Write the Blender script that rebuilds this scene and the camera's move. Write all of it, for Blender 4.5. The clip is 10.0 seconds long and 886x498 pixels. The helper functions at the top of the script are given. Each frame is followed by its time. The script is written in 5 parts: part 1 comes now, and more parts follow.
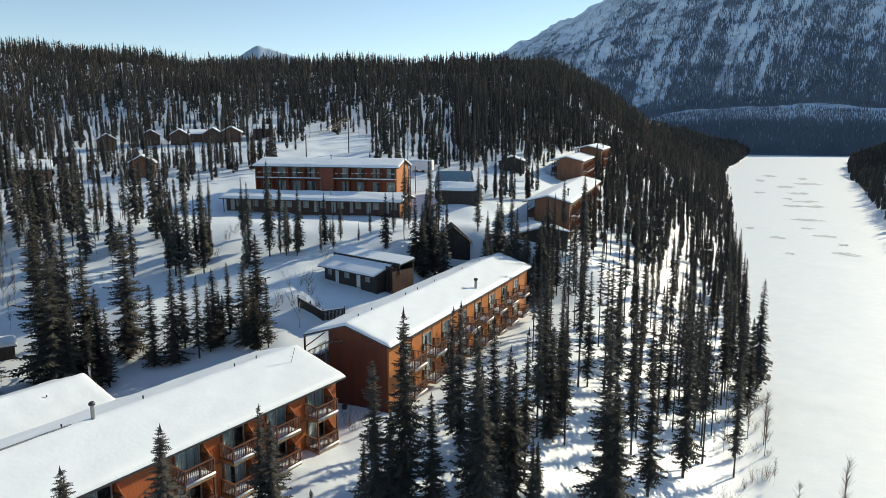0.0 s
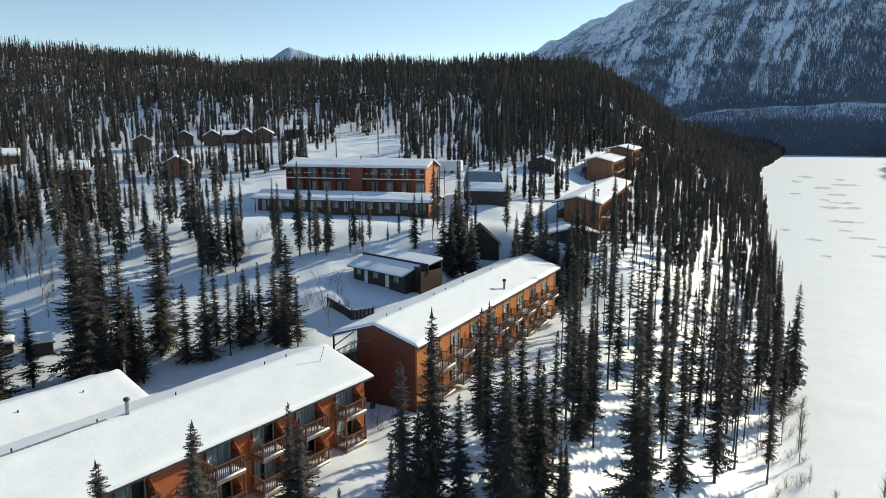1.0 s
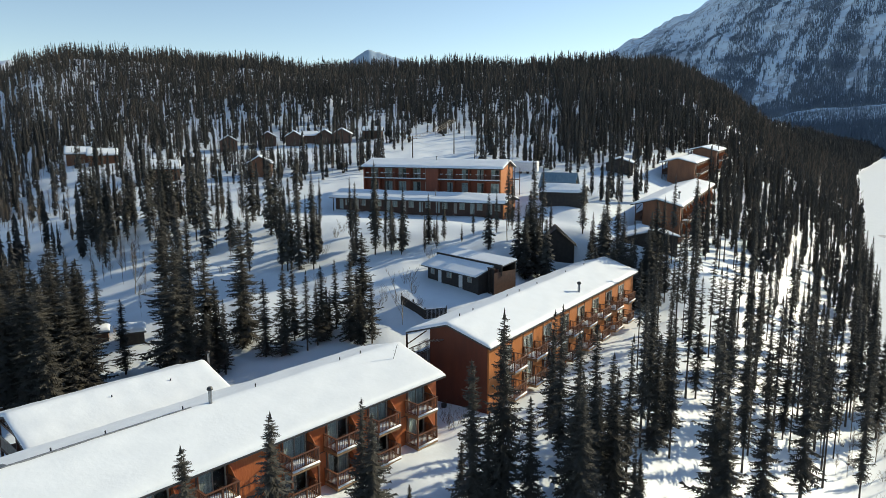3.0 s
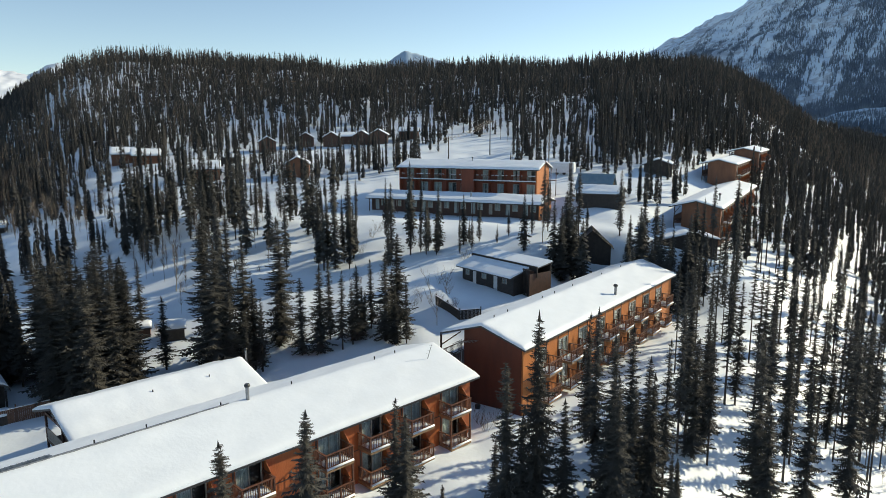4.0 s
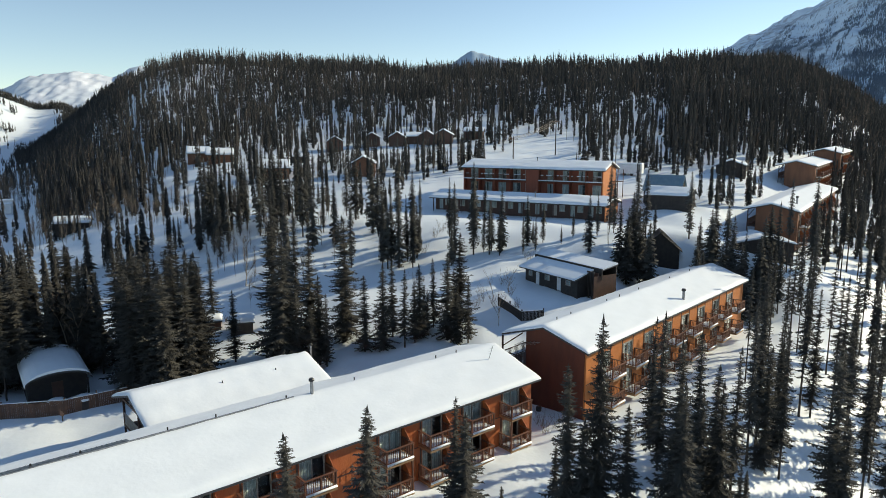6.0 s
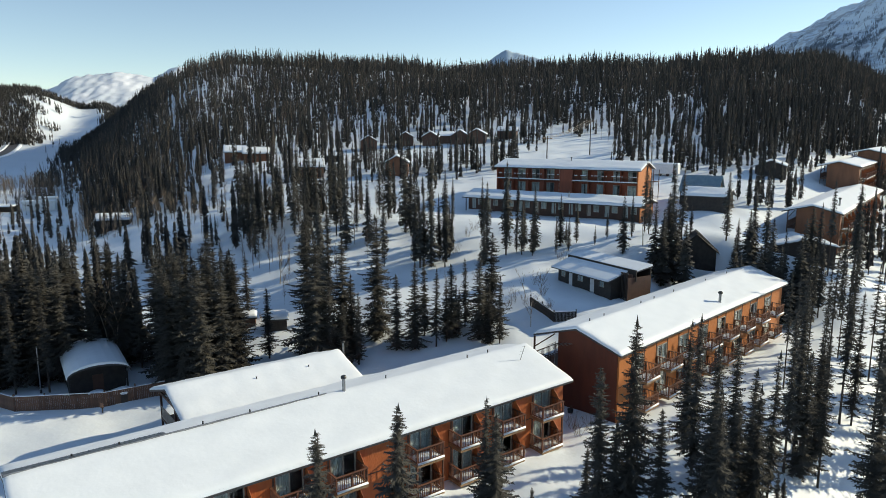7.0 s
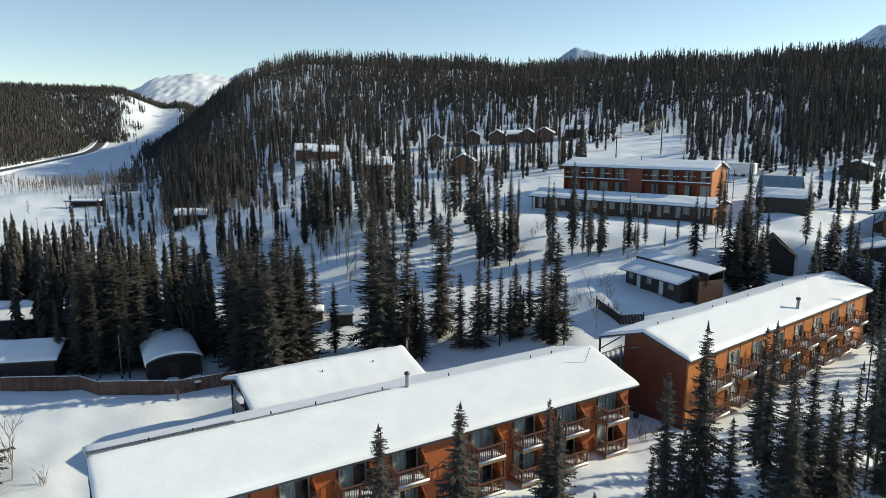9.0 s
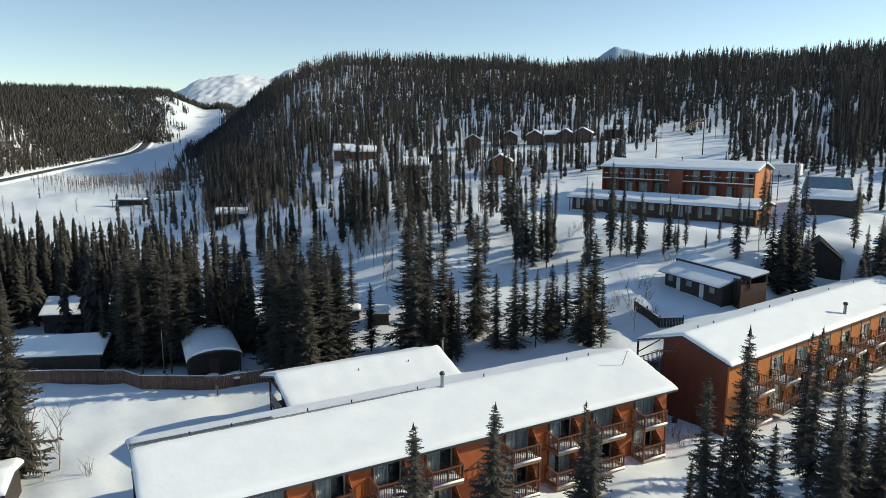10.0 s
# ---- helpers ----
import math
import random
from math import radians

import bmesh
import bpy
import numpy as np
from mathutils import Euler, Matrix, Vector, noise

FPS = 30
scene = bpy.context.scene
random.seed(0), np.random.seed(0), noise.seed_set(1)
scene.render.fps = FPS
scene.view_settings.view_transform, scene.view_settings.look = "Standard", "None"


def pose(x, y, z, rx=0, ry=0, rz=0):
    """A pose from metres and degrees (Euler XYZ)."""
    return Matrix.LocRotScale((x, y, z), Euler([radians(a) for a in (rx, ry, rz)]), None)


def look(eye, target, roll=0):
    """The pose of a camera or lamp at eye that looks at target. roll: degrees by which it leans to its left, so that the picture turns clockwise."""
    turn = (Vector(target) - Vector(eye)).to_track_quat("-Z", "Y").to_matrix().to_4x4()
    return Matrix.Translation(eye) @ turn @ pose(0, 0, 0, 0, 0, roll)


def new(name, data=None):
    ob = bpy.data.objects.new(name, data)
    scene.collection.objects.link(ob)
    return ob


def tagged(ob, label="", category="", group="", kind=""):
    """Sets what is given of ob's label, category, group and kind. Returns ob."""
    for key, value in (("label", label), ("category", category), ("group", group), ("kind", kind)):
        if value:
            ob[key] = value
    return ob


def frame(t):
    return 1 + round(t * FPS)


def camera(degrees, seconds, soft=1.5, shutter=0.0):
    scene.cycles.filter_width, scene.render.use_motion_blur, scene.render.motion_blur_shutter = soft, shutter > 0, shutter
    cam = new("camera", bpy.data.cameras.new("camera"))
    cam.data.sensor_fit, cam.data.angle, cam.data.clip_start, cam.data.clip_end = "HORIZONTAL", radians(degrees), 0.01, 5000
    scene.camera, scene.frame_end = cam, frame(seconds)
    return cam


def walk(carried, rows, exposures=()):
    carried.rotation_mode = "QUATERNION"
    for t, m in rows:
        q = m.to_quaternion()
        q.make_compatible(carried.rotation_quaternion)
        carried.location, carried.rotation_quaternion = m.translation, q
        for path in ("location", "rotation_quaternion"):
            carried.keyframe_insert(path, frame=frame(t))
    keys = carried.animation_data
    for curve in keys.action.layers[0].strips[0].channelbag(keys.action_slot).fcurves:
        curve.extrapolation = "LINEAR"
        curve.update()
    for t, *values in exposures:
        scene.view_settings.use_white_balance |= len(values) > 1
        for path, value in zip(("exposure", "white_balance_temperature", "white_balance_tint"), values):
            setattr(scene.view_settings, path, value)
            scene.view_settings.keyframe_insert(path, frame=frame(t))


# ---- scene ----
# A drone hovers 36 m above a frozen river and pans slowly to the left.
# World: river ice at z = 0, y ahead of the first view, x to its right.
EYE = 36.0
cam = camera(66.2, 10.0, soft=0.3)
# seconds, yaw, pitch, roll
TURNS = [
    (0.0, 0.000, -9.883, -0.126), (0.5, 1.190, -9.836, -0.072), (1.0, 2.442, -9.842, -0.011),
    (1.5, 4.214, -9.830, 0.037), (2.0, 5.916, -9.821, 0.030), (2.5, 7.329, -9.811, 0.042),
    (4.0, 11.755, -9.724, 0.079), (4.5, 13.222, -9.687, 0.065), (5.0, 14.615, -9.675, 0.024),
    (5.5, 15.863, -9.697, 0.052), (7.0, 19.905, -9.760, -0.013), (7.5, 21.331, -9.788, -0.015),
    (8.0, 22.614, -9.826, -0.055), (8.5, 23.884, -9.850, -0.068), (9.0, 25.448, -9.879, -0.039),
    (9.5, 27.039, -9.869, 0.015), (10.0, 28.554, -9.855, 0.024),
]
walk(cam, [(t, pose(0, 0, EYE, 0, 0, yaw) @ pose(0, 0, 0, 90 + pitch) @ pose(0, 0, 0, 0, 0, -roll)) for t, yaw, pitch, roll in TURNS],
     exposures=[(0.0, 0.31, 7250, 7), (10.0, 0.28, 7250, 7)])

# ---- light: low winter sun from ahead and to the right, clear sky ----
SUN_AZ, SUN_EL = radians(50.0), radians(23.7)
world = bpy.data.worlds.new("winter_sky")
scene.world = world
world.use_nodes = True
wn = world.node_tree
bg = wn.nodes["Background"]
sky = wn.nodes.new("ShaderNodeTexSky")
sky.sky_type, sky.sun_disc = "NISHITA", False
sky.sun_elevation, sky.sun_rotation = SUN_EL, SUN_AZ
sky.altitude, sky.air_density, sky.dust_density, sky.ozone_density = 900, 0.9, 0.0, 1.8
bg.inputs["Strength"].default_value = 0.135
wn.links.new(sky.outputs["Color"], bg.inputs["Color"])
sun_data = bpy.data.lights.new("sun", "SUN")
sun_data.energy, sun_data.angle, sun_data.color = 4.2, radians(0.53), (1.0, 0.93, 0.76)
sun = new("sun", sun_data)
sun_way = Vector((math.sin(SUN_AZ) * math.cos(SUN_EL), math.cos(SUN_AZ) * math.cos(SUN_EL), math.sin(SUN_EL)))
sun.matrix_world = look(sun_way * 300, (0, 0, 0))


# ---- materials ----
def shader(name, base, rough=0.7, second=None, scale=3.0, detail=6.0, bump=0.0, bump_scale=20.0, metallic=0.0, per_object=0.0,
           stretch=(1, 1, 1), coords="Object", low=0.35, high=0.65, specular=0.5, sheen=0.0):
    """A Principled material: two tones mixed by noise at one scale, finer relief at another."""
    mat = bpy.data.materials.new(name)
    mat.use_nodes = True
    nt = mat.node_tree
    p = nt.nodes["Principled BSDF"]
    p.inputs["Base Color"].default_value = (*base, 1)
    p.inputs["Roughness"].default_value, p.inputs["Metallic"].default_value = rough, metallic
    p.inputs["Specular IOR Level"].default_value = specular
    tc = nt.nodes.new("ShaderNodeTexCoord")
    mp = nt.nodes.new("ShaderNodeMapping")
    mp.inputs["Scale"].default_value = stretch
    nt.links.new(tc.outputs[coords], mp.inputs["Vector"])
    colour = None
    if second:
        no = nt.nodes.new("ShaderNodeTexNoise")
        no.inputs["Scale"].default_value, no.inputs["Detail"].default_value = scale, detail
        nt.links.new(mp.outputs["Vector"], no.inputs["Vector"])
        ra = nt.nodes.new("ShaderNodeValToRGB")
        ra.color_ramp.elements[0].position, ra.color_ramp.elements[1].position = low, high
        ra.color_ramp.elements[0].color, ra.color_ramp.elements[1].color = (*base, 1), (*second, 1)
        nt.links.new(no.outputs["Fac"], ra.inputs["Fac"])
        colour = ra.outputs["Color"]
    if per_object:
        oi = nt.nodes.new("ShaderNodeObjectInfo")
        mr = nt.nodes.new("ShaderNodeMapRange")
        mr.inputs["To Min"].default_value, mr.inputs["To Max"].default_value = 1 - per_object, 1 + per_object
        nt.links.new(oi.outputs["Random"], mr.inputs["Value"])
        mu = nt.nodes.new("ShaderNodeMix")
        mu.data_type, mu.blend_type = "RGBA", "MULTIPLY"
        mu.inputs[0].default_value = 1.0
        mu.inputs[6].default_value = (*base, 1)
        if colour:
            nt.links.new(colour, mu.inputs[6])
        nt.links.new(mr.outputs["Result"], mu.inputs[7])
        colour = mu.outputs[2]
    if colour:
        nt.links.new(colour, p.inputs["Base Color"])
    if bump:
        nb = nt.nodes.new("ShaderNodeTexNoise")
        nb.inputs["Scale"].default_value, nb.inputs["Detail"].default_value = bump_scale, 5
        nt.links.new(mp.outputs["Vector"], nb.inputs["Vector"])
        bu = nt.nodes.new("ShaderNodeBump")
        bu.inputs["Strength"].default_value, bu.inputs["Distance"].default_value = bump, 0.1
        nt.links.new(nb.outputs["Fac"], bu.inputs["Height"])
        nt.links.new(bu.outputs["Normal"], p.inputs["Normal"])
    return mat


SNOW = shader("snow", (0.81, 0.875, 0.92), 0.55, (0.77, 0.835, 0.89), 0.4, 8, 0.25, 2.2, specular=0.3)
ROOF_SNOW = shader("roof_snow", (0.83, 0.88, 0.92), 0.55, (0.80, 0.85, 0.89), 0.8, 8, 0.15, 3.0, specular=0.3)
SIDING = shader("stained_siding", (0.46, 0.125, 0.034), 0.6, (0.35, 0.092, 0.026), 1.2, 8, 0.3, 14, stretch=(1, 1, 0.25), per_object=0.08)
SIDING_PALE = shader("honey_siding", (0.235, 0.095, 0.044), 0.6, (0.18, 0.072, 0.035), 1.2, 8, 0.3, 14, stretch=(1, 1, 0.25), per_object=0.08)
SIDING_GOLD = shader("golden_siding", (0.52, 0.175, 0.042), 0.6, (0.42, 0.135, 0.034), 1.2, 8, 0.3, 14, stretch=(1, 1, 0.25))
# Red-brown stain, darkened further: the near gables' shade is put into its colour.
GABLE_SHADED = shader("shaded_red_brown_siding", (0.155, 0.037, 0.016), 0.6, (0.115, 0.028, 0.013), 1.2, 8, 0.3, 14, stretch=(1, 1, 0.25), per_object=0.08)
# Motel red, with the shade on its front put into the colour.
MOTEL_SHADED = shader("shaded_brick_red_siding", (0.27, 0.065, 0.028), 0.6, (0.20, 0.048, 0.022), 1.2, 8, 0.3, 14, stretch=(1, 1, 0.25), per_object=0.12)
BROWN = shader("dark_brown_paint", (0.10, 0.046, 0.030), 0.6, (0.07, 0.034, 0.023), 2.0, 6, 0.3, 12, per_object=0.15)
RAIL = shader("rail_wood", (0.16, 0.065, 0.035), 0.6, (0.11, 0.045, 0.028), 3.0, 6, 0.2, 20, per_object=0.12)
BEAM = shader("beam_wood", (0.30, 0.19, 0.10), 0.6, (0.22, 0.13, 0.07), 3.0, 6, 0.2, 20, per_object=0.1)
DARK_WOOD = shader("weathered_dark_wood", (0.026, 0.021, 0.019), 0.7, (0.042, 0.034, 0.029), 2.0, 6, 0.3, 15, per_object=0.15)
FASCIA = shader("fascia", (0.035, 0.04, 0.045), 0.5, (0.05, 0.05, 0.055), 3, 5)
METAL = shader("galvanised_metal", (0.35, 0.36, 0.37), 0.4, (0.22, 0.23, 0.24), 4, 5, metallic=0.8)
BLACK_METAL = shader("black_metal", (0.03, 0.03, 0.032), 0.45, (0.05, 0.05, 0.05), 5, 4, metallic=0.3)
BLUE_METAL = shader("blue_steel_roof", (0.20, 0.31, 0.37), 0.4, (0.26, 0.36, 0.41), 1.2, 6, metallic=0.4)
CURTAIN = shader("curtain", (0.50, 0.54, 0.51), 0.9, (0.26, 0.30, 0.29), 1.3, 4, stretch=(7, 7, 0.3))
# Grey backing close behind the glass: dim interior and reflection put into its colour.
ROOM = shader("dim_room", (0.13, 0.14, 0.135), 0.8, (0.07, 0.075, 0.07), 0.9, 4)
FRAME = shader("pale_frame", (0.42, 0.38, 0.32), 0.5, (0.34, 0.30, 0.26), 3, 4)
WHITE = shader("white_paint", (0.72, 0.73, 0.72), 0.5, (0.62, 0.63, 0.62), 2, 5)
BARK = shader("spruce_bark", (0.075, 0.058, 0.046), 0.9, (0.05, 0.04, 0.034), 6, 5)
NEEDLES = shader("spruce_needles", (0.053, 0.052, 0.047), 0.85, (0.088, 0.083, 0.071), 0.9, 4, specular=0.2, per_object=0.35, low=0.3, high=0.7)
FOREST = shader("forest_needles", (0.046, 0.046, 0.044), 0.9, (0.080, 0.076, 0.070), 0.05, 6, specular=0.15, low=0.3, high=0.7)
TWIG = shader("bare_twigs", (0.19, 0.15, 0.11), 0.9, (0.13, 0.10, 0.08), 2, 4)
BIRCH = shader("pale_birch_bark", (0.48, 0.43, 0.36), 0.8, (0.30, 0.26, 0.21), 3, 5)
ASPHALT = shader("wet_asphalt", (0.05, 0.052, 0.056), 0.6, (0.075, 0.076, 0.08), 0.15, 6)
FENCE = shader("fence_boards", (0.16, 0.085, 0.055), 0.75, (0.11, 0.06, 0.042), 2, 6, per_object=0.25)


def glass_material():
    mat = bpy.data.materials.new("window_glass")
    mat.use_nodes = True
    p = mat.node_tree.nodes["Principled BSDF"]
    p.inputs["Base Color"].default_value = (0.9, 0.95, 0.97, 1)
    p.inputs["Transmission Weight"].default_value, p.inputs["Roughness"].default_value, p.inputs["IOR"].default_value = 1.0, 0.02, 1.35
    return mat


GLASS = glass_material()


# ---- mesh helpers ----
class Geo:
    """Collects vertices and faces of one mesh."""

    def __init__(self):
        self.v, self.f = [], []

    def add(self, verts, faces):
        k = len(self.v)
        self.v.extend(tuple(p) for p in verts)
        self.f.extend(tuple(i + k for i in f) for f in faces)
        return self

    def box(self, x0, x1, y0, y1, z0, z1, m=None):
        c = [Vector((x, y, z)) for z in (z0, z1) for y in (y0, y1) for x in (x0, x1)]
        if m:
            c = [m @ p for p in c]
        return self.add(c, [(0, 2, 3, 1), (4, 5, 7, 6), (0, 1, 5, 4), (2, 6, 7, 3), (0, 4, 6, 2), (1, 3, 7, 5)])

    def bar(self, a, b, w, h=None):
        """A square bar from a to b."""
        a, b = Vector(a), Vector(b)
        d = (b - a).normalized()
        s = d.cross(Vector((0, 0, 1)))
        s = s.normalized() if s.length > 1e-4 else Vector((1, 0, 0))
        t = s.cross(d)
        h = w if h is None else h
        ring = [s * w / 2 + t * h / 2, -s * w / 2 + t * h / 2, -s * w / 2 - t * h / 2, s * w / 2 - t * h / 2]
        return self.add([a + r for r in ring] + [b + r for r in ring],
                        [(0, 1, 2, 3), (7, 6, 5, 4)] + [(i, i + 4, (i + 1) % 4 + 4, (i + 1) % 4) for i in range(4)])

    def tube(self, pts, radii, n=8, cap=True):
        """A round tube through pts."""
        rings = []
        for i, p in enumerate(pts):
            p = Vector(p)
            d = (Vector(pts[min(i + 1, len(pts) - 1)]) - Vector(pts[max(i - 1, 0)])).normalized()
            s = d.cross(Vector((0, 0, 1)))
            s = s.normalized() if s.length > 1e-3 else Vector((1, 0, 0))
            t = s.cross(d)
            rings.append([p + radii[i] * (math.cos(2 * math.pi * k / n) * s + math.sin(2 * math.pi * k / n) * t) for k in range(n)])
        faces = [(i * n + k, i * n + (k + 1) % n, (i + 1) * n + (k + 1) % n, (i + 1) * n + k) for i in range(len(pts) - 1) for k in range(n)]
        if cap:
            faces += [tuple(range(n - 1, -1, -1)), tuple((len(pts) - 1) * n + k for k in range(n))]
        return self.add([q for r in rings for q in r], faces)

    def shell(self, low, high, x0, x1):
        """A curved sheet along x between a lower and an upper (y, z) line."""
        n = len(low)
        v = [(x, y, z) for x in (x0, x1) for line in (low, high) for y, z in line]
        q = []
        for i in range(n - 1):
            q += [(i, i + 1, n + i + 1, n + i), (3 * n + i, 3 * n + i + 1, 2 * n + i + 1, 2 * n + i),
                  (n + i, n + i + 1, 3 * n + i + 1, 3 * n + i), (2 * n + i, 2 * n + i + 1, i + 1, i)]
        q += [(0, n, 3 * n, 2 * n), (n - 1, 3 * n - 1, 4 * n - 1, 2 * n - 1)]
        return self.add(v, q)

    def prism(self, profile, x0, x1):
        """A closed (y, z) profile drawn along x."""
        n = len(profile)
        return self.add([(x0, y, z) for y, z in profile] + [(x1, y, z) for y, z in profile],
                        [tuple(range(n - 1, -1, -1)), tuple(range(n, 2 * n))] + [(i, (i + 1) % n, (i + 1) % n + n, i + n) for i in range(n)])

    def mesh(self, name, material, smooth=False):
        me = bpy.data.meshes.new(name)
        me.from_pydata([tuple(p) for p in self.v], [], self.f)
        me.materials.append(material)
        if smooth:
            me.polygons.foreach_set("use_smooth", [True] * len(me.polygons))
        me.update()
        return me


def part(name, geo, material, parent, label="", smooth=False):
    """One mesh under a thing or a part."""
    ob = new(name, geo if isinstance(geo, bpy.types.Mesh) else geo.mesh(name, material, smooth))
    ob.parent = parent
    if label:
        ob["label"] = label
    return ob


def thing(name, m, label, category, group="", kind=""):
    ob = new(name)
    ob.matrix_world = m
    return tagged(ob, label, category, group, kind)


def sm(a, b, x):
    t = np.clip((np.asarray(x, float) - a) / (b - a), 0, 1)
    return t * t * (3 - 2 * t)


def value_noise(x, y, seed):
    """Smooth noise of about -1 to 1 with a wavelength of about 1."""
    r = np.random.RandomState(seed)
    out = 0
    for k in range(7):
        a, ph = r.uniform(0, 2 * math.pi, 2)
        q = r.uniform(3.5, 8.5)
        wx = 0.8 * np.sin(q * 0.4 * (y * math.cos(a) - x * math.sin(a)) + ph * 2)
        out = out + np.sin(q * (x * math.cos(a) + y * math.sin(a)) + ph + wx)
    return out / 3.6


# ---- the ground: river, bank, lodge terrace, wooded hill, valley with a road ----
def river_left(y):
    return 0.43 * y + 4 + np.interp(y, [150, 420, 520, 660, 780, 960, 1100, 1400], [0, -8, -12, -12, -3, 8, 16, 60])


def river_width(y):
    return np.interp(y, [150, 270, 450, 600, 720, 800, 900, 1000, 1150], [45, 58, 84, 104, 118, 128, 150, 230, 330])


def bank_distance(x, y):
    return (river_left(y) - x) * 0.9187


def road_side(x, y):
    return -(x + 375) * 0.708 - (y - 203) * 0.705


def flank(x, y):
    """Distance from the hill's western foot."""
    return (x + 125) * 0.672 + (y - 105) * 0.740


def ground(x, y):
    x, y = np.asarray(x, float), np.asarray(y, float)
    d = bank_distance(x, y)
    # behind the second lodge the terrace climbs to the motel and on to the hilltop
    behind = sm(-2, 12, -((x + 4.7) * 0.905 - (y - 59) * 0.425) - 9.0)
    behind = np.maximum(behind, sm(98, 112, y))
    level = (0.4 + 0.24 * np.clip(y - 66, 0, 44) * behind + 2.8 * sm(125, 141, y)
             + 0.13 * np.clip(y - 140, 0, 90) + 0.18 * np.clip(y - 230, 0, 190) + 0.08 * np.clip(y - 420, 0, 120) - 0.10 * np.clip(y - 560, 0, 400))
    dl = flank(x, y)
    left = sm(-9, 41 + 0.17 * np.clip(y - 120, 0, 300), dl)
    right = sm(8, 46 + 0.22 * np.clip(y - 110, 0, 400), d)
    knoll = 13 * np.exp(-((x + 300) / 90) ** 2 - ((y - 425) / 120) ** 2)
    hill = (level + knoll) * left * right
    # the far side of the valley, behind the road
    dr = road_side(x, y)
    r = np.hypot(x, y)
    hill = hill * (1 - 0.9 * sm(900, 1500, r))
    az = np.degrees(np.arctan2(-x, y))
    west = (50 + 13 * (1 - sm(56, 62, az))) * sm(10, 80, dr) * sm(380, 520, r) * (1 - 0.85 * sm(1300, 2000, r))
    west = np.maximum(west, (59 + 31 * sm(46.5, 51, az)) * np.exp(-((r - 1300) / 200) ** 2) * sm(42, 46.5, az) * (1 - sm(72, 80, az)))
    terrace = 9.8 * sm(-1, 25, d)
    z = terrace + hill + west
    over = x - river_left(y) - river_width(y)
    east = 26 * sm(0, 90, over) + 0.03 * np.clip(over, 0, 3000)
    z = np.where(over > 0, east, z)
    rough = 0.20 * value_noise(x / 9, y / 9, 1) + 0.06 * value_noise(x / 2.6, y / 2.6, 2)
    far = sm(150, 400, r)
    rough = rough + (1 - np.exp(-(dr / 22) ** 2)) * far * (2.2 * value_noise(x / 90, y / 90, 3) + 0.8 * value_noise(x / 30, y / 30, 4))
    # wind ridges across the river ice
    ice = sm(0, 6, -d) * sm(0, 6, -over)
    drift = ice * 0.16 * np.clip(value_noise((x - 0.43 * y) / 34, (y + 0.3 * x) / 9, 6) - 0.25, 0, 1)
    for px, py, pr, pz in ((-10.5, 88.5, 9.0, 15.3), (3.0, 130.0, 10.0, 22.6)):
        pad = np.exp(-(np.hypot(x - px, y - py) / pr) ** 4)
        z = z * (1 - pad) + pz * pad
    return z + rough * sm(-2, 8, np.where(over > 0, over, d)) + 0.03 * value_noise(x / 14, y / 14, 5) + drift


def gz(x, y):
    return float(ground(x, y))


def ground_sheet():
    az = np.concatenate([np.radians(np.linspace(-44, 70, 430)), np.radians(np.linspace(70, 316, 90)[1:-1])])
    rr = np.concatenate([np.geomspace(6, 300, 240), np.geomspace(300, 4900, 90)[1:]])
    a, r = np.meshgrid(az, rr)
    x, y = -np.sin(a) * r, np.cos(a) * r
    z = ground(x, y)
    m, n = a.shape
    v = np.stack([x, y, z], -1).reshape(-1, 3)
    i, j = np.meshgrid(np.arange(m - 1), np.arange(n), indexing="ij")
    q = np.stack([i * n + j, i * n + (j + 1) % n, (i + 1) * n + (j + 1) % n, (i + 1) * n + j], -1).reshape(-1, 4)
    me = bpy.data.meshes.new("ground")
    me.from_pydata(v.tolist() + [(0.7, -0.4, gz(0.7, -0.4))], [], q[:, ::-1].tolist() + [(len(v), k, (k + 1) % n)[::-1] for k in range(n)])
    me.polygons.foreach_set("use_smooth", [True] * len(me.polygons))
    me.materials.append(SNOW)
    return tagged(new("ground", me), "deep snow over a terrace, wooded hill and frozen river", "ground", kind="structure")


ground_sheet()


def rows_of(x0, x1, pitch):
    n = max(1, round((x1 - x0) / pitch))
    return [x0 + (x1 - x0) * (i + 0.5) / n for i in range(n)]


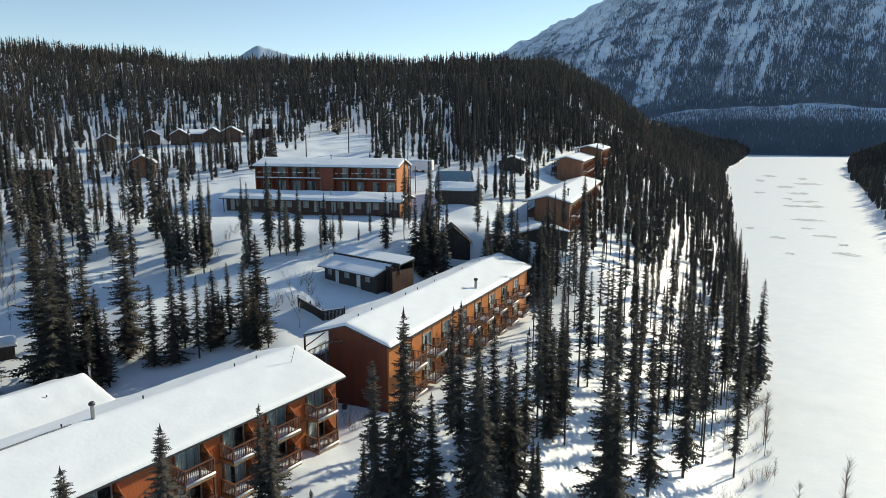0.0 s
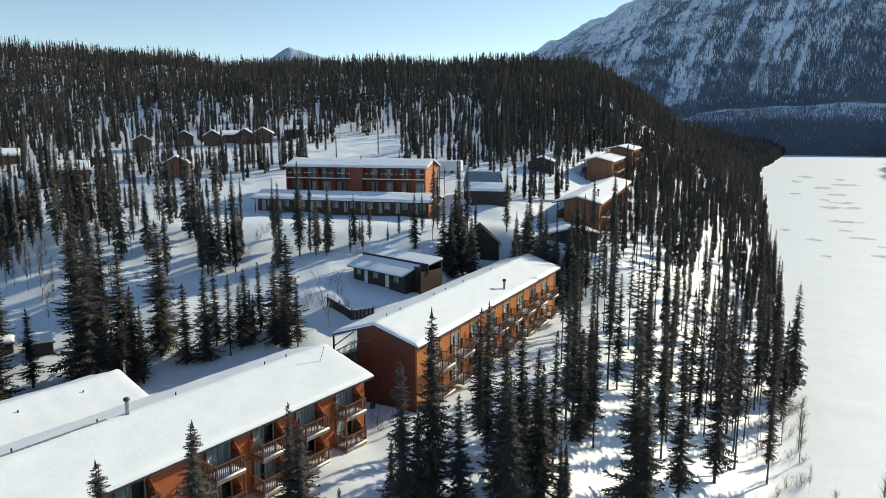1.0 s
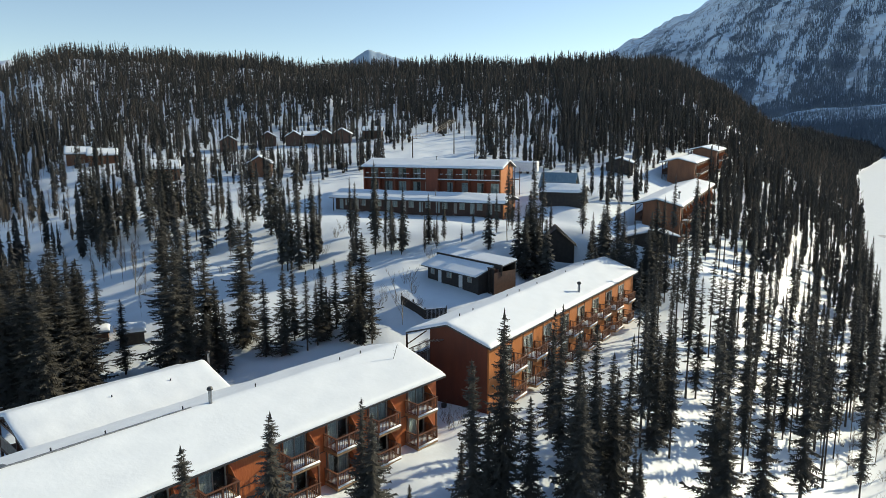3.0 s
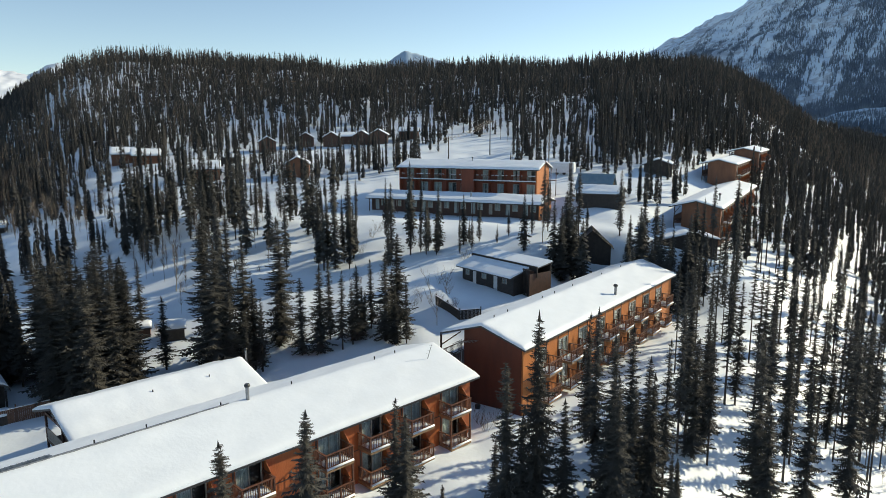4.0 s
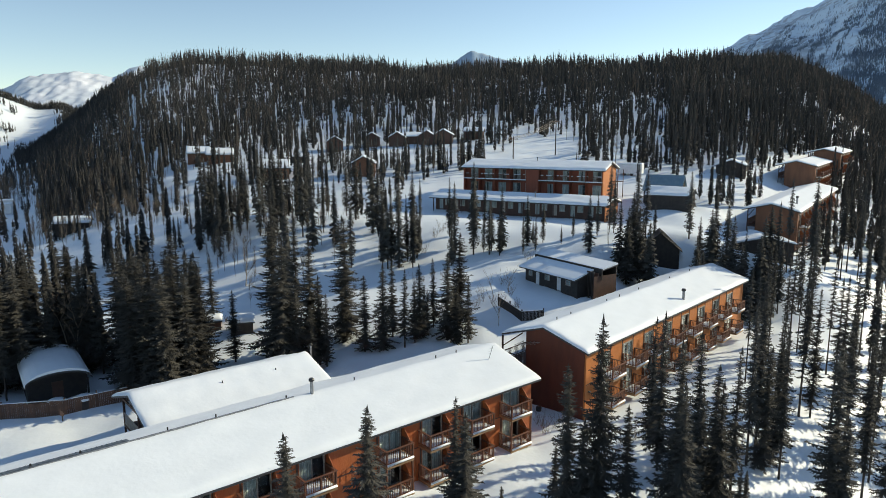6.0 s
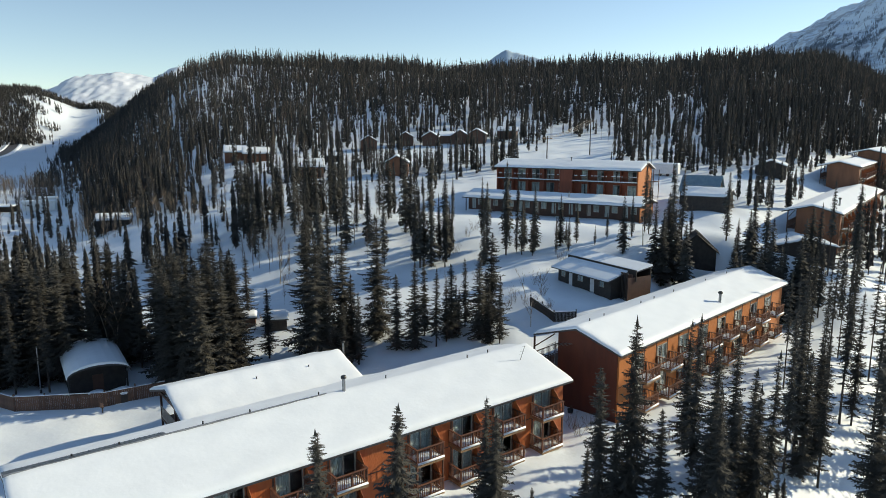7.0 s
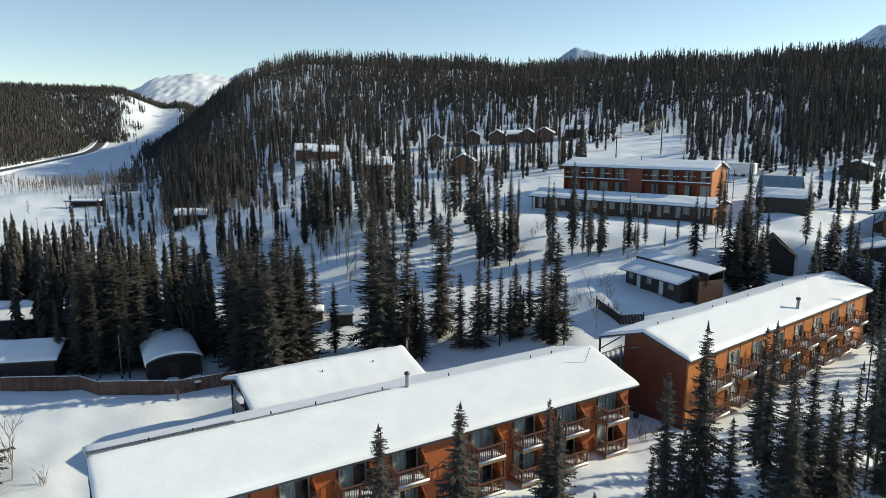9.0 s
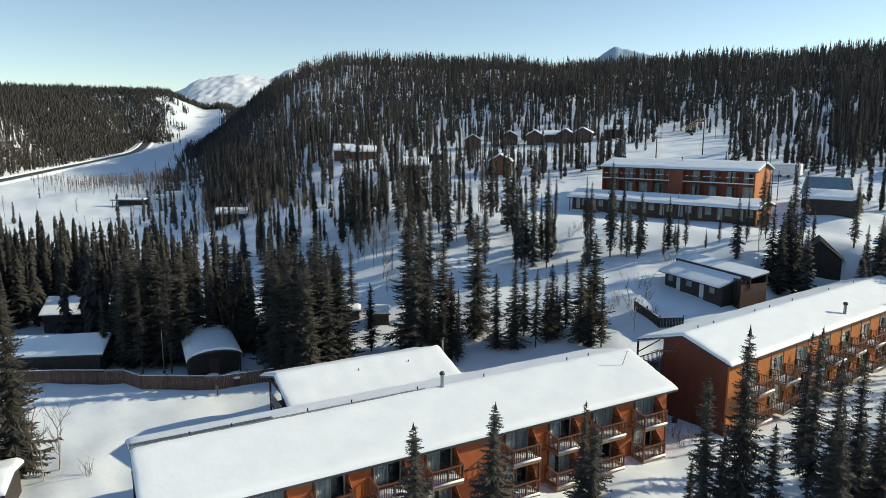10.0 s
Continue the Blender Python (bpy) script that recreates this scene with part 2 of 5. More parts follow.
def snow_roof(parent, x0, x1, yf, zf, yr, zr, yb, zb, thick=0.26):
    """Gable roof: dark boards below, a rounded blanket of snow above, seam of metal at the ridge."""
    t = 0.16
    boards = Geo().prism([(yf, zf - t), (yr, zr - t), (yb, zb - t), (yb, zb), (yr, zr), (yf, zf)][::-1], x0, x1)
    roof = part("roof", boards, FASCIA, parent, "dark roof boards and fascia")
    n, ncol = 14, 44
    g = Geo()
    prof = []
    for k in range(n + 1):
        s = k / n
        prof.append((yf + (yr - yf) * s, zf + (zr - zf) * s, min(s * abs(yr - yf), 9)))
    for k in range(1, n + 1):
        s = k / n
        prof.append((yr + (yb - yr) * s, zr + (zb - zr) * s, min((1 - s) * abs(yb - yr), 9)))
    cols = [x0 + 0.01, x0 + 0.07, x0 + 0.18, x0 + 0.35] + list(np.linspace(x0 + 1.0, x1 - 1.0, ncol)) + [x1 - 0.35, x1 - 0.18, x1 - 0.07, x1 - 0.01]
    verts = []
    for x in cols:
        e = min(x - x0, x1 - x)
        for y, z, s in prof:
            edge = min(1, 0.45 + 0.55 * min(1, s / 0.3) ** 0.6) * min(1, 0.45 + 0.55 * min(1, e / 0.3) ** 0.6)
            verts.append((x, y, z + 0.01, thick * edge))
    va = np.array(verts)
    lump = 1 + 0.13 * value_noise(va[:, 0] / 3.0, va[:, 1] / 2.2, 11) + 0.05 * value_noise(va[:, 0] / 0.8, va[:, 1] / 0.8, 12)
    va[:, 2] += va[:, 3] * lump
    verts = [tuple(q) for q in va[:, :3].tolist()]
    p = len(prof)
    faces = [(i * p + j, (i + 1) * p + j, (i + 1) * p + j + 1, i * p + j + 1) for i in range(len(cols) - 1) for j in range(p - 1)]
    k = len(verts)
    rim = [i * p for i in range(len(cols))] + [(len(cols) - 1) * p + j for j in range(1, p)] + [i * p + p - 1 for i in range(len(cols) - 2, -1, -1)] + [j for j in range(p - 2, 0, -1)]
    for i in rim:
        x, y, z = verts[i]
        j = i % p
        verts.append((x, y, prof[j][1] + 0.004))
    m = len(rim)
    faces += [(rim[i], k + i, k + (i + 1) % m, rim[(i + 1) % m]) for i in range(m)]
    g.add(verts, faces)
    part("snow_blanket", g, ROOF_SNOW, roof, "thick settled snow", smooth=True)
    return roof


def sliding_door(parent, x, z, w=1.8, h=2.05, y=0.0):
    """Sliding glass door in a wall whose outside faces -y."""
    fr = Geo()
    fr.box(x - w / 2 - 0.07, x - w / 2, y - 0.04, y + 0.1, z, z + h + 0.07).box(x + w / 2, x + w / 2 + 0.07, y - 0.04, y + 0.1, z, z + h + 0.07)
    fr.box(x - w / 2, x + w / 2, y - 0.04, y + 0.1, z + h, z + h + 0.07).box(x - 0.03, x + 0.03, y - 0.02, y + 0.08, z, z + h)
    fr.box(x - w / 2, x + w / 2, y - 0.03, y + 0.1, z - 0.05, z)
    d = part("sliding_door", fr, FRAME, parent, "glass sliding door with drawn curtains")
    for s in (-1, 1):
        part("pane", Geo().box(min(x + s * 0.03, x + s * w / 2), max(x + s * 0.03, x + s * w / 2), y + 0.01, y + 0.02, z, z + h), GLASS, d).visible_shadow = False
    k, pick = 28, int(abs(x * 7 + z * 13)) % 3
    for s, on in ((0, True), (1, pick != 2)):
        if not on:
            continue
        g = Geo()
        lo, hi = (x - w / 2, x - (0.02 if pick else 0.35)) if s == 0 else (x + 0.02, x + w / 2)
        n = k // 2
        for i in range(n):
            a, b = lo + (hi - lo) * i / n, lo + (hi - lo) * (i + 1) / n
            ya, yb = y + 0.10 + 0.035 * (i % 2), y + 0.10 + 0.035 * ((i + 1) % 2)
            g.add([(a, ya, z), (b, yb, z), (b, yb, z + h), (a, ya, z + h)], [(0, 1, 2, 3)])
        part("curtain", g, CURTAIN, d, "pale folded curtain")


def window(parent, x, z, w, h, y=0.0, curtain=True):
    fr = Geo()
    fr.box(x - w / 2 - 0.06, x - w / 2, y - 0.04, y + 0.08, z - 0.06, z + h + 0.06).box(x + w / 2, x + w / 2 + 0.06, y - 0.04, y + 0.08, z - 0.06, z + h + 0.06)
    fr.box(x - w / 2, x + w / 2, y - 0.04, y + 0.08, z + h, z + h + 0.06).box(x - w / 2, x + w / 2, y - 0.05, y + 0.08, z - 0.06, z)
    fr.box(x - 0.02, x + 0.02, y - 0.02, y + 0.06, z, z + h)
    d = part("window", fr, FRAME, parent, "small framed window")
    part("pane", Geo().box(x - w / 2, x + w / 2, y + 0.005, y + 0.015, z, z + h), GLASS, d).visible_shadow = False
    if curtain:
        part("curtain", Geo().box(x - w / 2, x + w / 2, y + 0.05, y + 0.06, z, z + h), CURTAIN, d)


def box_mesh(sx, sy, sz, name, material, cache={}):
    """A shared box mesh standing on z = 0, centred in x and y."""
    key = (round(sx, 3), round(sy, 3), round(sz, 3), name, material.name)
    if key not in cache:
        cache[key] = Geo().box(-sx / 2, sx / 2, -sy / 2, sy / 2, 0, sz).mesh(name, material)
    return cache[key]


def block(name, parent, material, x0, x1, y0, y1, z0, z1, label=""):
    """A box part that shares its mesh with others of the same size."""
    ob = part(name, box_mesh(x1 - x0, y1 - y0, z1 - z0, name, material), material, parent, label)
    ob.location = ((x0 + x1) / 2, (y0 + y1) / 2, z0)
    return ob


def u_rail(x0, x1, yo, yi, z0, z1, w):
    """A rail bent round three sides of a deck, as one mesh."""
    o = [(x0, yi), (x0, yo), (x1, yo), (x1, yi), (x1 - w, yi), (x1 - w, yo + w), (x0 + w, yo + w), (x0 + w, yi)]
    n = len(o)
    quads = [(0, 1, 6, 7), (1, 2, 5, 6), (2, 3, 4, 5)]
    return Geo().add([(x, y, z0) for x, y in o] + [(x, y, z1) for x, y in o],
                     [q[::-1] for q in [tuple(reversed(q)) for q in quads]] + [tuple(i + n for i in reversed(q)) for q in quads] + [((i + 1) % n, i, i + n, (i + 1) % n + n) for i in range(n)])


def balcony(parent, x0, x1, z, depth, snow_depth=0.14, posts_to=None, rail=None, panel=True):
    """Deck with beams, railing of posts and balusters, snow on deck and rail; it sticks out towards -y."""
    rail = rail or RAIL
    b = part("balcony", Geo().box(x0, x1, -depth, 0.0, z - 0.06, z), BEAM, parent, "wooden balcony deck with snow on it")
    part("rim_beam", u_rail(x0, x1, -depth - 0.02, 0, z - 0.24, z - 0.061, 0.05), BEAM, b)
    for px, py in ((x0 + 0.05, -depth + 0.05), (x1 - 0.05, -depth + 0.05), ((x0 + x1) / 2, -depth + 0.05), (x0 + 0.05, -0.06), (x1 - 0.05, -0.06)):
        block("rail_post", b, rail, px - 0.045, px + 0.045, py - 0.045, py + 0.045, z, z + 1.049)
    part("bottom_rail", u_rail(x0 + 0.01, x1 - 0.01, -depth + 0.01, -0.02, z + 0.09, z + 0.15, 0.08), rail, b)
    part("top_rail", u_rail(x0 - 0.03, x1 + 0.03, -depth - 0.03, -0.01, z + 1.05, z + 1.10, 0.15), rail, b)
    bal = Geo()
    n = int((x1 - x0) / 0.15)
    for i in range(1, n):
        x = x0 + (x1 - x0) * i / n
        bal.box(x - 0.018, x + 0.018, -depth + 0.03, -depth + 0.066, z + 0.15, z + 1.05)
    m = int(depth / 0.15)
    for i in range(1, m):
        y = -depth + depth * i / m
        for px in (x0 + 0.05, x1 - 0.05):
            bal.box(px - 0.018, px + 0.018, y - 0.018, y + 0.018, z + 0.15, z + 1.05)
    tagged(part("balustrade", bal, rail, b), kind="stuff")
    if panel:
        part("privacy_panel", Geo().prism([(-0.005, z + 0.16), (-0.005, z + 1.85), (-0.16, z + 1.85), (-depth * 0.62, z + 1.12), (-depth * 0.62, z + 0.16)], x1 + 0.035, x1 + 0.075), SIDING, b, "slanted plywood privacy panel")
    if snow_depth:
        g = Geo()
        nx, ny = 8, 6
        vs = []
        for i in range(nx + 1):
            for j in range(ny + 1):
                x, y = x0 + 0.12 + (x1 - x0 - 0.24) * i / nx, -depth + 0.12 + (depth - 0.2) * j / ny
                e = min(i, nx - i, j, ny - j)
                vs.append((x, y, z + 0.004 + (0 if e == 0 else snow_depth * (0.7 + 0.3 * min(e, 2)) * (1 + 0.25 * math.sin(3 * x + 5 * y)))))
        g.add(vs, [(i * (ny + 1) + j, (i + 1) * (ny + 1) + j, (i + 1) * (ny + 1) + j + 1, i * (ny + 1) + j + 1) for i in range(nx) for j in range(ny)])
        part("deck_snow", g, ROOF_SNOW, b, "heap of snow", smooth=True)
        part("edge_snow", Geo().prism([(-depth - 0.05, z - 0.04), (-depth - 0.12, z + 0.05), (-depth - 0.06, z + 0.12), (-depth + 0.005, z + 0.13), (-depth + 0.005, z + 0.004), (-depth - 0.035, z + 0.004)][::-1], x0 + 0.05, x1 - 0.05), ROOF_SNOW, b, smooth=True)
    if posts_to is not None:
        for px in (x0 + 0.07, x1 - 0.07):
            block("post", b, rail, px - 0.06, px + 0.06, -depth + 0.03, -depth + 0.15, posts_to, z - 0.241)
    return b


def gallery(parent, x0, x1, y0, y1, z, roof_z, post_xs, mat=None):
    """Covered walkway on the back: deck, outer railing, posts up to the roof with slanted braces."""
    mat = mat or BROWN
    d = part("gallery_deck", Geo().box(x0, x1, y0, y1, z - 0.18, z), mat, parent, "dark walkway deck under the eaves")
    for h in (0.1, 1.0):
        part("gallery_rail", Geo().box(x0, x1, y1 - 0.08, y1, z + h - 0.03, z + h + 0.04), mat, d)
        part("gallery_rail", Geo().box(x0, x0 + 0.07, y0 + 0.05, y1 - 0.09, z + h - 0.03, z + h + 0.04), mat, d)
    g = Geo()
    for i in range(1, int((x1 - x0) / 0.2)):
        g.box(x0 + 0.2 * i - 0.02, x0 + 0.2 * i + 0.02, y1 - 0.06, y1 - 0.02, z + 0.14, z + 0.97)
    for i in range(1, int((y1 - y0) / 0.2)):
        g.box(x0 + 0.02, x0 + 0.055, y0 + 0.2 * i - 0.02, y0 + 0.2 * i + 0.02, z + 0.14, z + 0.97)
    tagged(part("balustrade", g, mat, d), kind="stuff")
    for x in post_xs:
        block("gallery_post", d, mat, x - 0.07, x + 0.07, y1 - 0.09, y1 + 0.05, -1.2, roof_z(y1) - 0.25)
        part("brace", Geo().bar((x, y1 - 0.05, roof_z(y1) - 1.3), (x, y0 + 0.2, roof_z(y0) - 0.35), 0.10), mat, d)
    return d


def stove_pipe(x, y, z, h, r=0.13):
    s = thing("chimney", pose(x, y, z), "round metal stove chimney with a cap on a snowy roof", "chimney")
    part("pipe", Geo().tube([(0, 0, -0.5), (0, 0, h * 0.8)], [r, r], 12), METAL, s, smooth=False)
    part("cap", Geo().tube([(0, 0, h * 0.80), (0, 0, h * 0.84), (0, 0, h * 0.93), (0, 0, h)], [r * 1.1, r * 1.65, r * 1.65, r * 1.2], 12), BLACK_METAL, s, "dark rain cap")
    return s


def wall_prism(parent, name, mat, x0, x1, pts, label=""):
    return part(name, Geo().prism(pts, x0, x1), mat, parent, label)


def lodge(origin, yaw, length, depth, gallery_w, eave_f, ridge_y, ridge_z, eave_b, floors, storey, doors, bal_w, bal_d, over=0.6, label="", siding=None, gable_mat=None, base=1.2, roof_start=None):
    """Long gabled lodge. Local x along it, -y its balcony side, z from its ground floor."""
    siding = siding or SIDING
    h = thing("lodge", pose(*origin, 0, 0, yaw), label, "building")
    zf, zb = eave_f[1], eave_b[1]

    def roof_z(y):
        return zf + (ridge_z - zf) * (y - eave_f[0]) / (ridge_y - eave_f[0]) if y < ridge_y else ridge_z + (zb - ridge_z) * (y - ridge_y) / (eave_b[0] - ridge_y)

    t = 0.2
    gable = [(0.2, -base), (depth, -base), (depth, roof_z(depth) - t), (ridge_y, ridge_z - t), (0.2, roof_z(0.2) - t)]
    # gable_mat is a darker siding copy with this end's shade painted in
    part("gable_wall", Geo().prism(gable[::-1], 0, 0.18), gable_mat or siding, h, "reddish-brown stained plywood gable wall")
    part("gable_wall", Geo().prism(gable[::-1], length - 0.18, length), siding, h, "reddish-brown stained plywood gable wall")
    top = roof_z(0.2) - t - 0.02
    edges = [(x - wdt / 2, x + wdt / 2, z) for x, wdt, z in doors]
    for fl in range(floors):
        z0 = fl * storey if fl else -base
        z1 = (fl + 1) * storey if fl < floors - 1 else top
        cut = sorted((a, b) for a, b, z in edges if abs(z - fl * storey) < 0.5)
        x = 0.0
        for a, b in cut:
            block("wall_panel", h, siding, x, a, 0, 0.16, z0, z1)
            if fl == 0:
                block("door_sill", h, siding, a, b, 0, 0.16, z0, -0.002)
            block("door_header", h, siding, a, b, 0, 0.16, fl * storey + 2.05, z1)
            x = b
        block("wall_panel", h, siding, x, length, 0, 0.16, z0, z1)
    for a, b in sorted({(a, b) for a, b, z in edges}):
        for q in (a - 0.22, b + 0.08):
            block("trim_board", h, BROWN, q, q + 0.14, -0.03, -0.002, -0.3, top)
    for fl in range(1, floors):
        block("belt_board", h, BROWN, 0, length, -0.045, -0.032, fl * storey - 0.34, fl * storey - 0.26)
    part("back_wall", Geo().box(0.18, length - 0.18, depth - 0.16, depth, -base, roof_z(depth) - t - 0.02), siding, h)
    part("floor_slab", Geo().box(0.18, length - 0.18, 0.3, depth - 0.2, storey - 0.3, storey), BROWN, h)
    part("dim_backing", Geo().box(0.18, length - 0.18, 0.7, 0.75, -0.3, top - 0.1), ROOM, h)
    snow_roof(h, -over if roof_start is None else roof_start, length + over, *eave_f, ridge_y, ridge_z, *eave_b)
    for x, wdt, z in doors:
        sliding_door(h, x, z, wdt - 0.14, 1.98)
    if gallery_w:
        for fl in range(floors):
            gallery(h, -over + 0.2, length, depth, depth + gallery_w, fl * storey, roof_z, [-over + 0.3] + [length * k / 8 for k in range(1, 9)])
    return h


# ---- lodges ----
U_A = (0.545, 0.8385)
FOOT = []  # footprints kept free of trees: centre, half sizes, turn


def footprint(x, y, yaw, hx, hy):
    FOOT.append((x, y, math.radians(yaw), hx, hy))


def lodge_by_river():
    u = [39.0, 34.65, 30.5, 26.6, 20.25, 16.4, 12.5, 8.6, 4.75]
    doors = [(q - 2.2, 1.9, z) for q in u for z in (0.0, 2.7)]
    h = lodge((-30.58, 22.5, 10.3), 57.0, 39.3, 7.6, 2.6, (-0.6, 4.85), 5.0, 6.5, (10.6, 4.85), 2, 2.7, doors, 2.4, 1.5,
              label="long two-storey lodge of orange stained plywood, balconies, deep snow roof", gable_mat=GABLE_SHADED)
    for q in u:
        x = q - 2.2 - 0.15
        balcony(h, x - 1.2, x + 1.2, 2.7, 1.5, posts_to=0.0 if q in (39.0, 26.6, 16.4) else None)
        balcony(h, x - 1.2, x + 1.2, 0.0, 1.5, 0.10)
    footprint(-22.5, 41.5, 57.0, 21, 8)
    return h


def lodge_wing():
    """Lodge wing whose roof runs out over an open timber gallery at its end."""
    run = 1.9
    c, q = math.cos(math.radians(57)), math.sin(math.radians(57))
    h = lodge((-34.63 + c * run, 39.24 + q * run, 8.77), 57.0, 14.6 - run, 7.1, 1.7, (-0.96, 5.25), 4.3, 6.91, (9.43, 5.25), 2, 2.9, [], 2.4, 1.5, over=0.6,
              label="two-storey lodge wing with a snow roof and open stair gallery", roof_start=-0.64 - run)
    d = part("end_deck", Geo().box(-run, -0.004, 1.2, 8.6, 2.72, 2.9), BROWN, h, "open timber gallery deck under the gable roof")
    for y in (1.3, 4.3, 8.5):
        top = 5.25 + 1.66 * ((y + 0.96) / 5.26 if y < 4.3 else 1 if y == 4.3 else (9.43 - y) / 5.13)
        block("gallery_post", d, BROWN, -run - 0.02, -run + 0.14, y - 0.08, y + 0.08, -0.4, top - 0.2)
    part("tie_beam", Geo().box(-run, -run + 0.12, 1.2, 8.6, 5.05, 5.25), BROWN, d)
    for y0, y1 in ((2.2, 4.2), (6.5, 4.4)):
        part("truss_brace", Geo().bar((-run + 0.06, y0, 5.25), (-run + 0.06, y1, 6.5), 0.12), BROWN, d)
    for z in (3.0, 3.9):
        part("gallery_rail", Geo().box(-run, -run + 0.07, 1.2, 8.6, z, z + 0.07), FRAME, d)
    g = Geo()
    for i in range(46):
        g.box(-run + 0.02, -run + 0.05, 1.25 + 0.16 * i, 1.31 + 0.16 * i, 3.07, 3.9)
    tagged(part("balustrade", g, FRAME, d, "pale weathered balusters"), kind="stuff")
    footprint(-35.5, 49.5, 57.0, 9, 6)
    return h


def lodge_second():
    doors = [(3.3 + 4.55 * i, 1.9, z) for i in range(8) for z in (0.0, 2.7)]
    h = lodge((-4.7 - 0.5 * 0.905 + 0.5 * 0.425, 59.0 + 0.5 * 0.425 + 0.5 * 0.905, 11.0), 64.8, 40.0, 6.6, 2.6, (-0.5, 5.65), 4.3, 7.15, (9.1, 5.65), 2, 2.75, doors, 2.6, 1.5,
              label="long two-storey lodge with shaded red gable, golden front and snow roof", gable_mat=GABLE_SHADED, siding=SIDING_GOLD)
    for x, _, z in doors:
        balcony(h, x - 1.0, x + 1.5, z, 1.5, panel=False)
    footprint(0, 79, 64.8, 22, 8)
    return h


def lodge_far(x, y, z, yaw, length, half):
    doors = [(2.5 + 4.3 * i, 1.8, q) for i in range(int((length - 3) / 4.3)) for q in (0.0, 2.7)]
    h = lodge((x, y, z), yaw, length, 2 * half - 2.6, 1.2, (-0.5, 5.3), half - 0.5, 5.3 + 0.32 * half - 0.3, (2 * half - 0.5, 5.3), 2, 2.7, doors, 2.4, 1.5,
              label="two-storey tan lodge with balconies and a snow roof among spruces", siding=SIDING_PALE)
    for dx, _, q in doors:
        balcony(h, dx - 1.1, dx + 1.3, q, 1.4, 0.1)
    c, s = math.cos(math.radians(yaw)), math.sin(math.radians(yaw))
    footprint(x + c * length / 2 - s * half, y + s * length / 2 + c * half, yaw, length / 2 + 1, half + 2)
    return h


lodge_by_river()
lodge_wing()
lodge_second()
lodge_far(22.3, 119.3, 18.2, 72.0, 54, 4.4)
lodge_far(34.6, 170.6, 23.2, 72.5, 33, 4.4)
lodge_far(46.0, 199.5, 25.3, 72.5, 30, 4.4)


def motel(x, y, z, yaw, length, depth, label, rooms):
    """Two-storey motel: recessed doors, one long upper balcony with partitions, broken by a stair block."""
    h = thing("motel", pose(x, y, z, 0, 0, yaw), label, "building")
    eave, ridge = 5.05, 6.3
    yr = depth / 2 - 0.2
    gable = [(-1.2, -1.5), (depth, -1.5), (depth, eave - 0.1), (yr, ridge - 0.2), (-1.2, eave - 0.2)]
    for x0 in (0, length - 0.15):
        # the right end takes brighter siding: low sun is put into its colour
        part("gable_wall", Geo().prism(gable[::-1], x0, x0 + 0.15), SIDING_GOLD if x0 else SIDING, h, "honey-coloured gable wall")
    stair = length * 0.53
    for fl in range(2):
        zz = 2.65 * fl
        xs = 0.15
        for xd in rooms:
            block("wall_panel", h, MOTEL_SHADED, xs, xd - 0.85, 0, 0.15, zz - (1.5 if not fl else 0), zz + 2.5)
            block("door_header", h, MOTEL_SHADED, xd - 0.85, xd + 0.85, 0, 0.15, zz + 2.05, zz + 2.5)
            if not fl:
                block("door_sill", h, MOTEL_SHADED, xd - 0.85, xd + 0.85, 0, 0.15, -1.5, -0.002)
            sliding_door(h, xd, zz, 1.56, 1.98)
            xs = xd + 0.85
        block("wall_panel", h, MOTEL_SHADED, xs, length - 0.15, 0, 0.15, zz - (1.5 if not fl else 0), zz + 2.5)
    block("stair_block", h, MOTEL_SHADED, stair - 1.6, stair + 0.9, -1.25, -0.002, -1.5, eave - 0.25, "plywood stair block")
    for a, b in ((0.15, stair - 1.61), (stair + 0.91, length - 0.16)):
        d = part("balcony", Geo().box(a, b, -1.25, -0.002, 2.5, 2.65), BROWN, h, "long balcony with snow on its edge")
        part("edge_snow", Geo().prism([(-1.30, 2.651), (-1.34, 2.75), (-1.2, 2.83), (-0.7, 2.80), (-0.65, 2.651)][::-1], a, b), ROOF_SNOW, d, smooth=True)
        part("top_rail", Geo().box(a, b, -1.24, -1.16, 3.62, 3.69), RAIL, d)
        g = Geo()
        for i in range(1, int((b - a) / 0.16)):
            g.box(a + 0.16 * i - 0.015, a + 0.16 * i + 0.015, -1.22, -1.19, 2.84, 3.62)
        tagged(part("balustrade", g, RAIL, d), kind="stuff")
        for i in range(int((b - a) / 1.05)):
            q = a + 0.5 + 1.05 * i + 0.2 * math.sin(i * 2.7)
            part("rail_snow", Geo().prism([(-1.25, 3.695), (-1.23, 3.78), (-1.20, 3.81), (-1.17, 3.78), (-1.15, 3.695)][::-1], q, q + 0.55 + 0.3 * math.sin(i * 1.9)), ROOF_SNOW, d)
        n = round((b - a) / 3.15)
        for i in range(n + 1):
            q = a + (b - a - 0.1) * i / n
            for fl in range(2):
                block("partition", h, MOTEL_SHADED, q, q + 0.1, -1.26, -0.003, 2.66 * fl - (1.2 if not fl else 0), 2.66 * fl + (2.49 if not fl else 2.15))
    block("back_wall", h, SIDING, 0.15, length - 0.15, depth - 0.15, depth, -1.5, eave - 0.15)
    block("dim_backing", h, ROOM, 0.2, length - 0.2, 0.7, 0.75, -0.3, 4.8)
    block("middle_floor", h, BROWN, 0.2, length - 0.2, 0.2, depth - 0.2, 2.45, 2.6)
    snow_roof(h, -0.5, length + 0.5, -1.5, eave - 0.1, yr, ridge, depth + 0.9, eave - 0.1, 0.3)
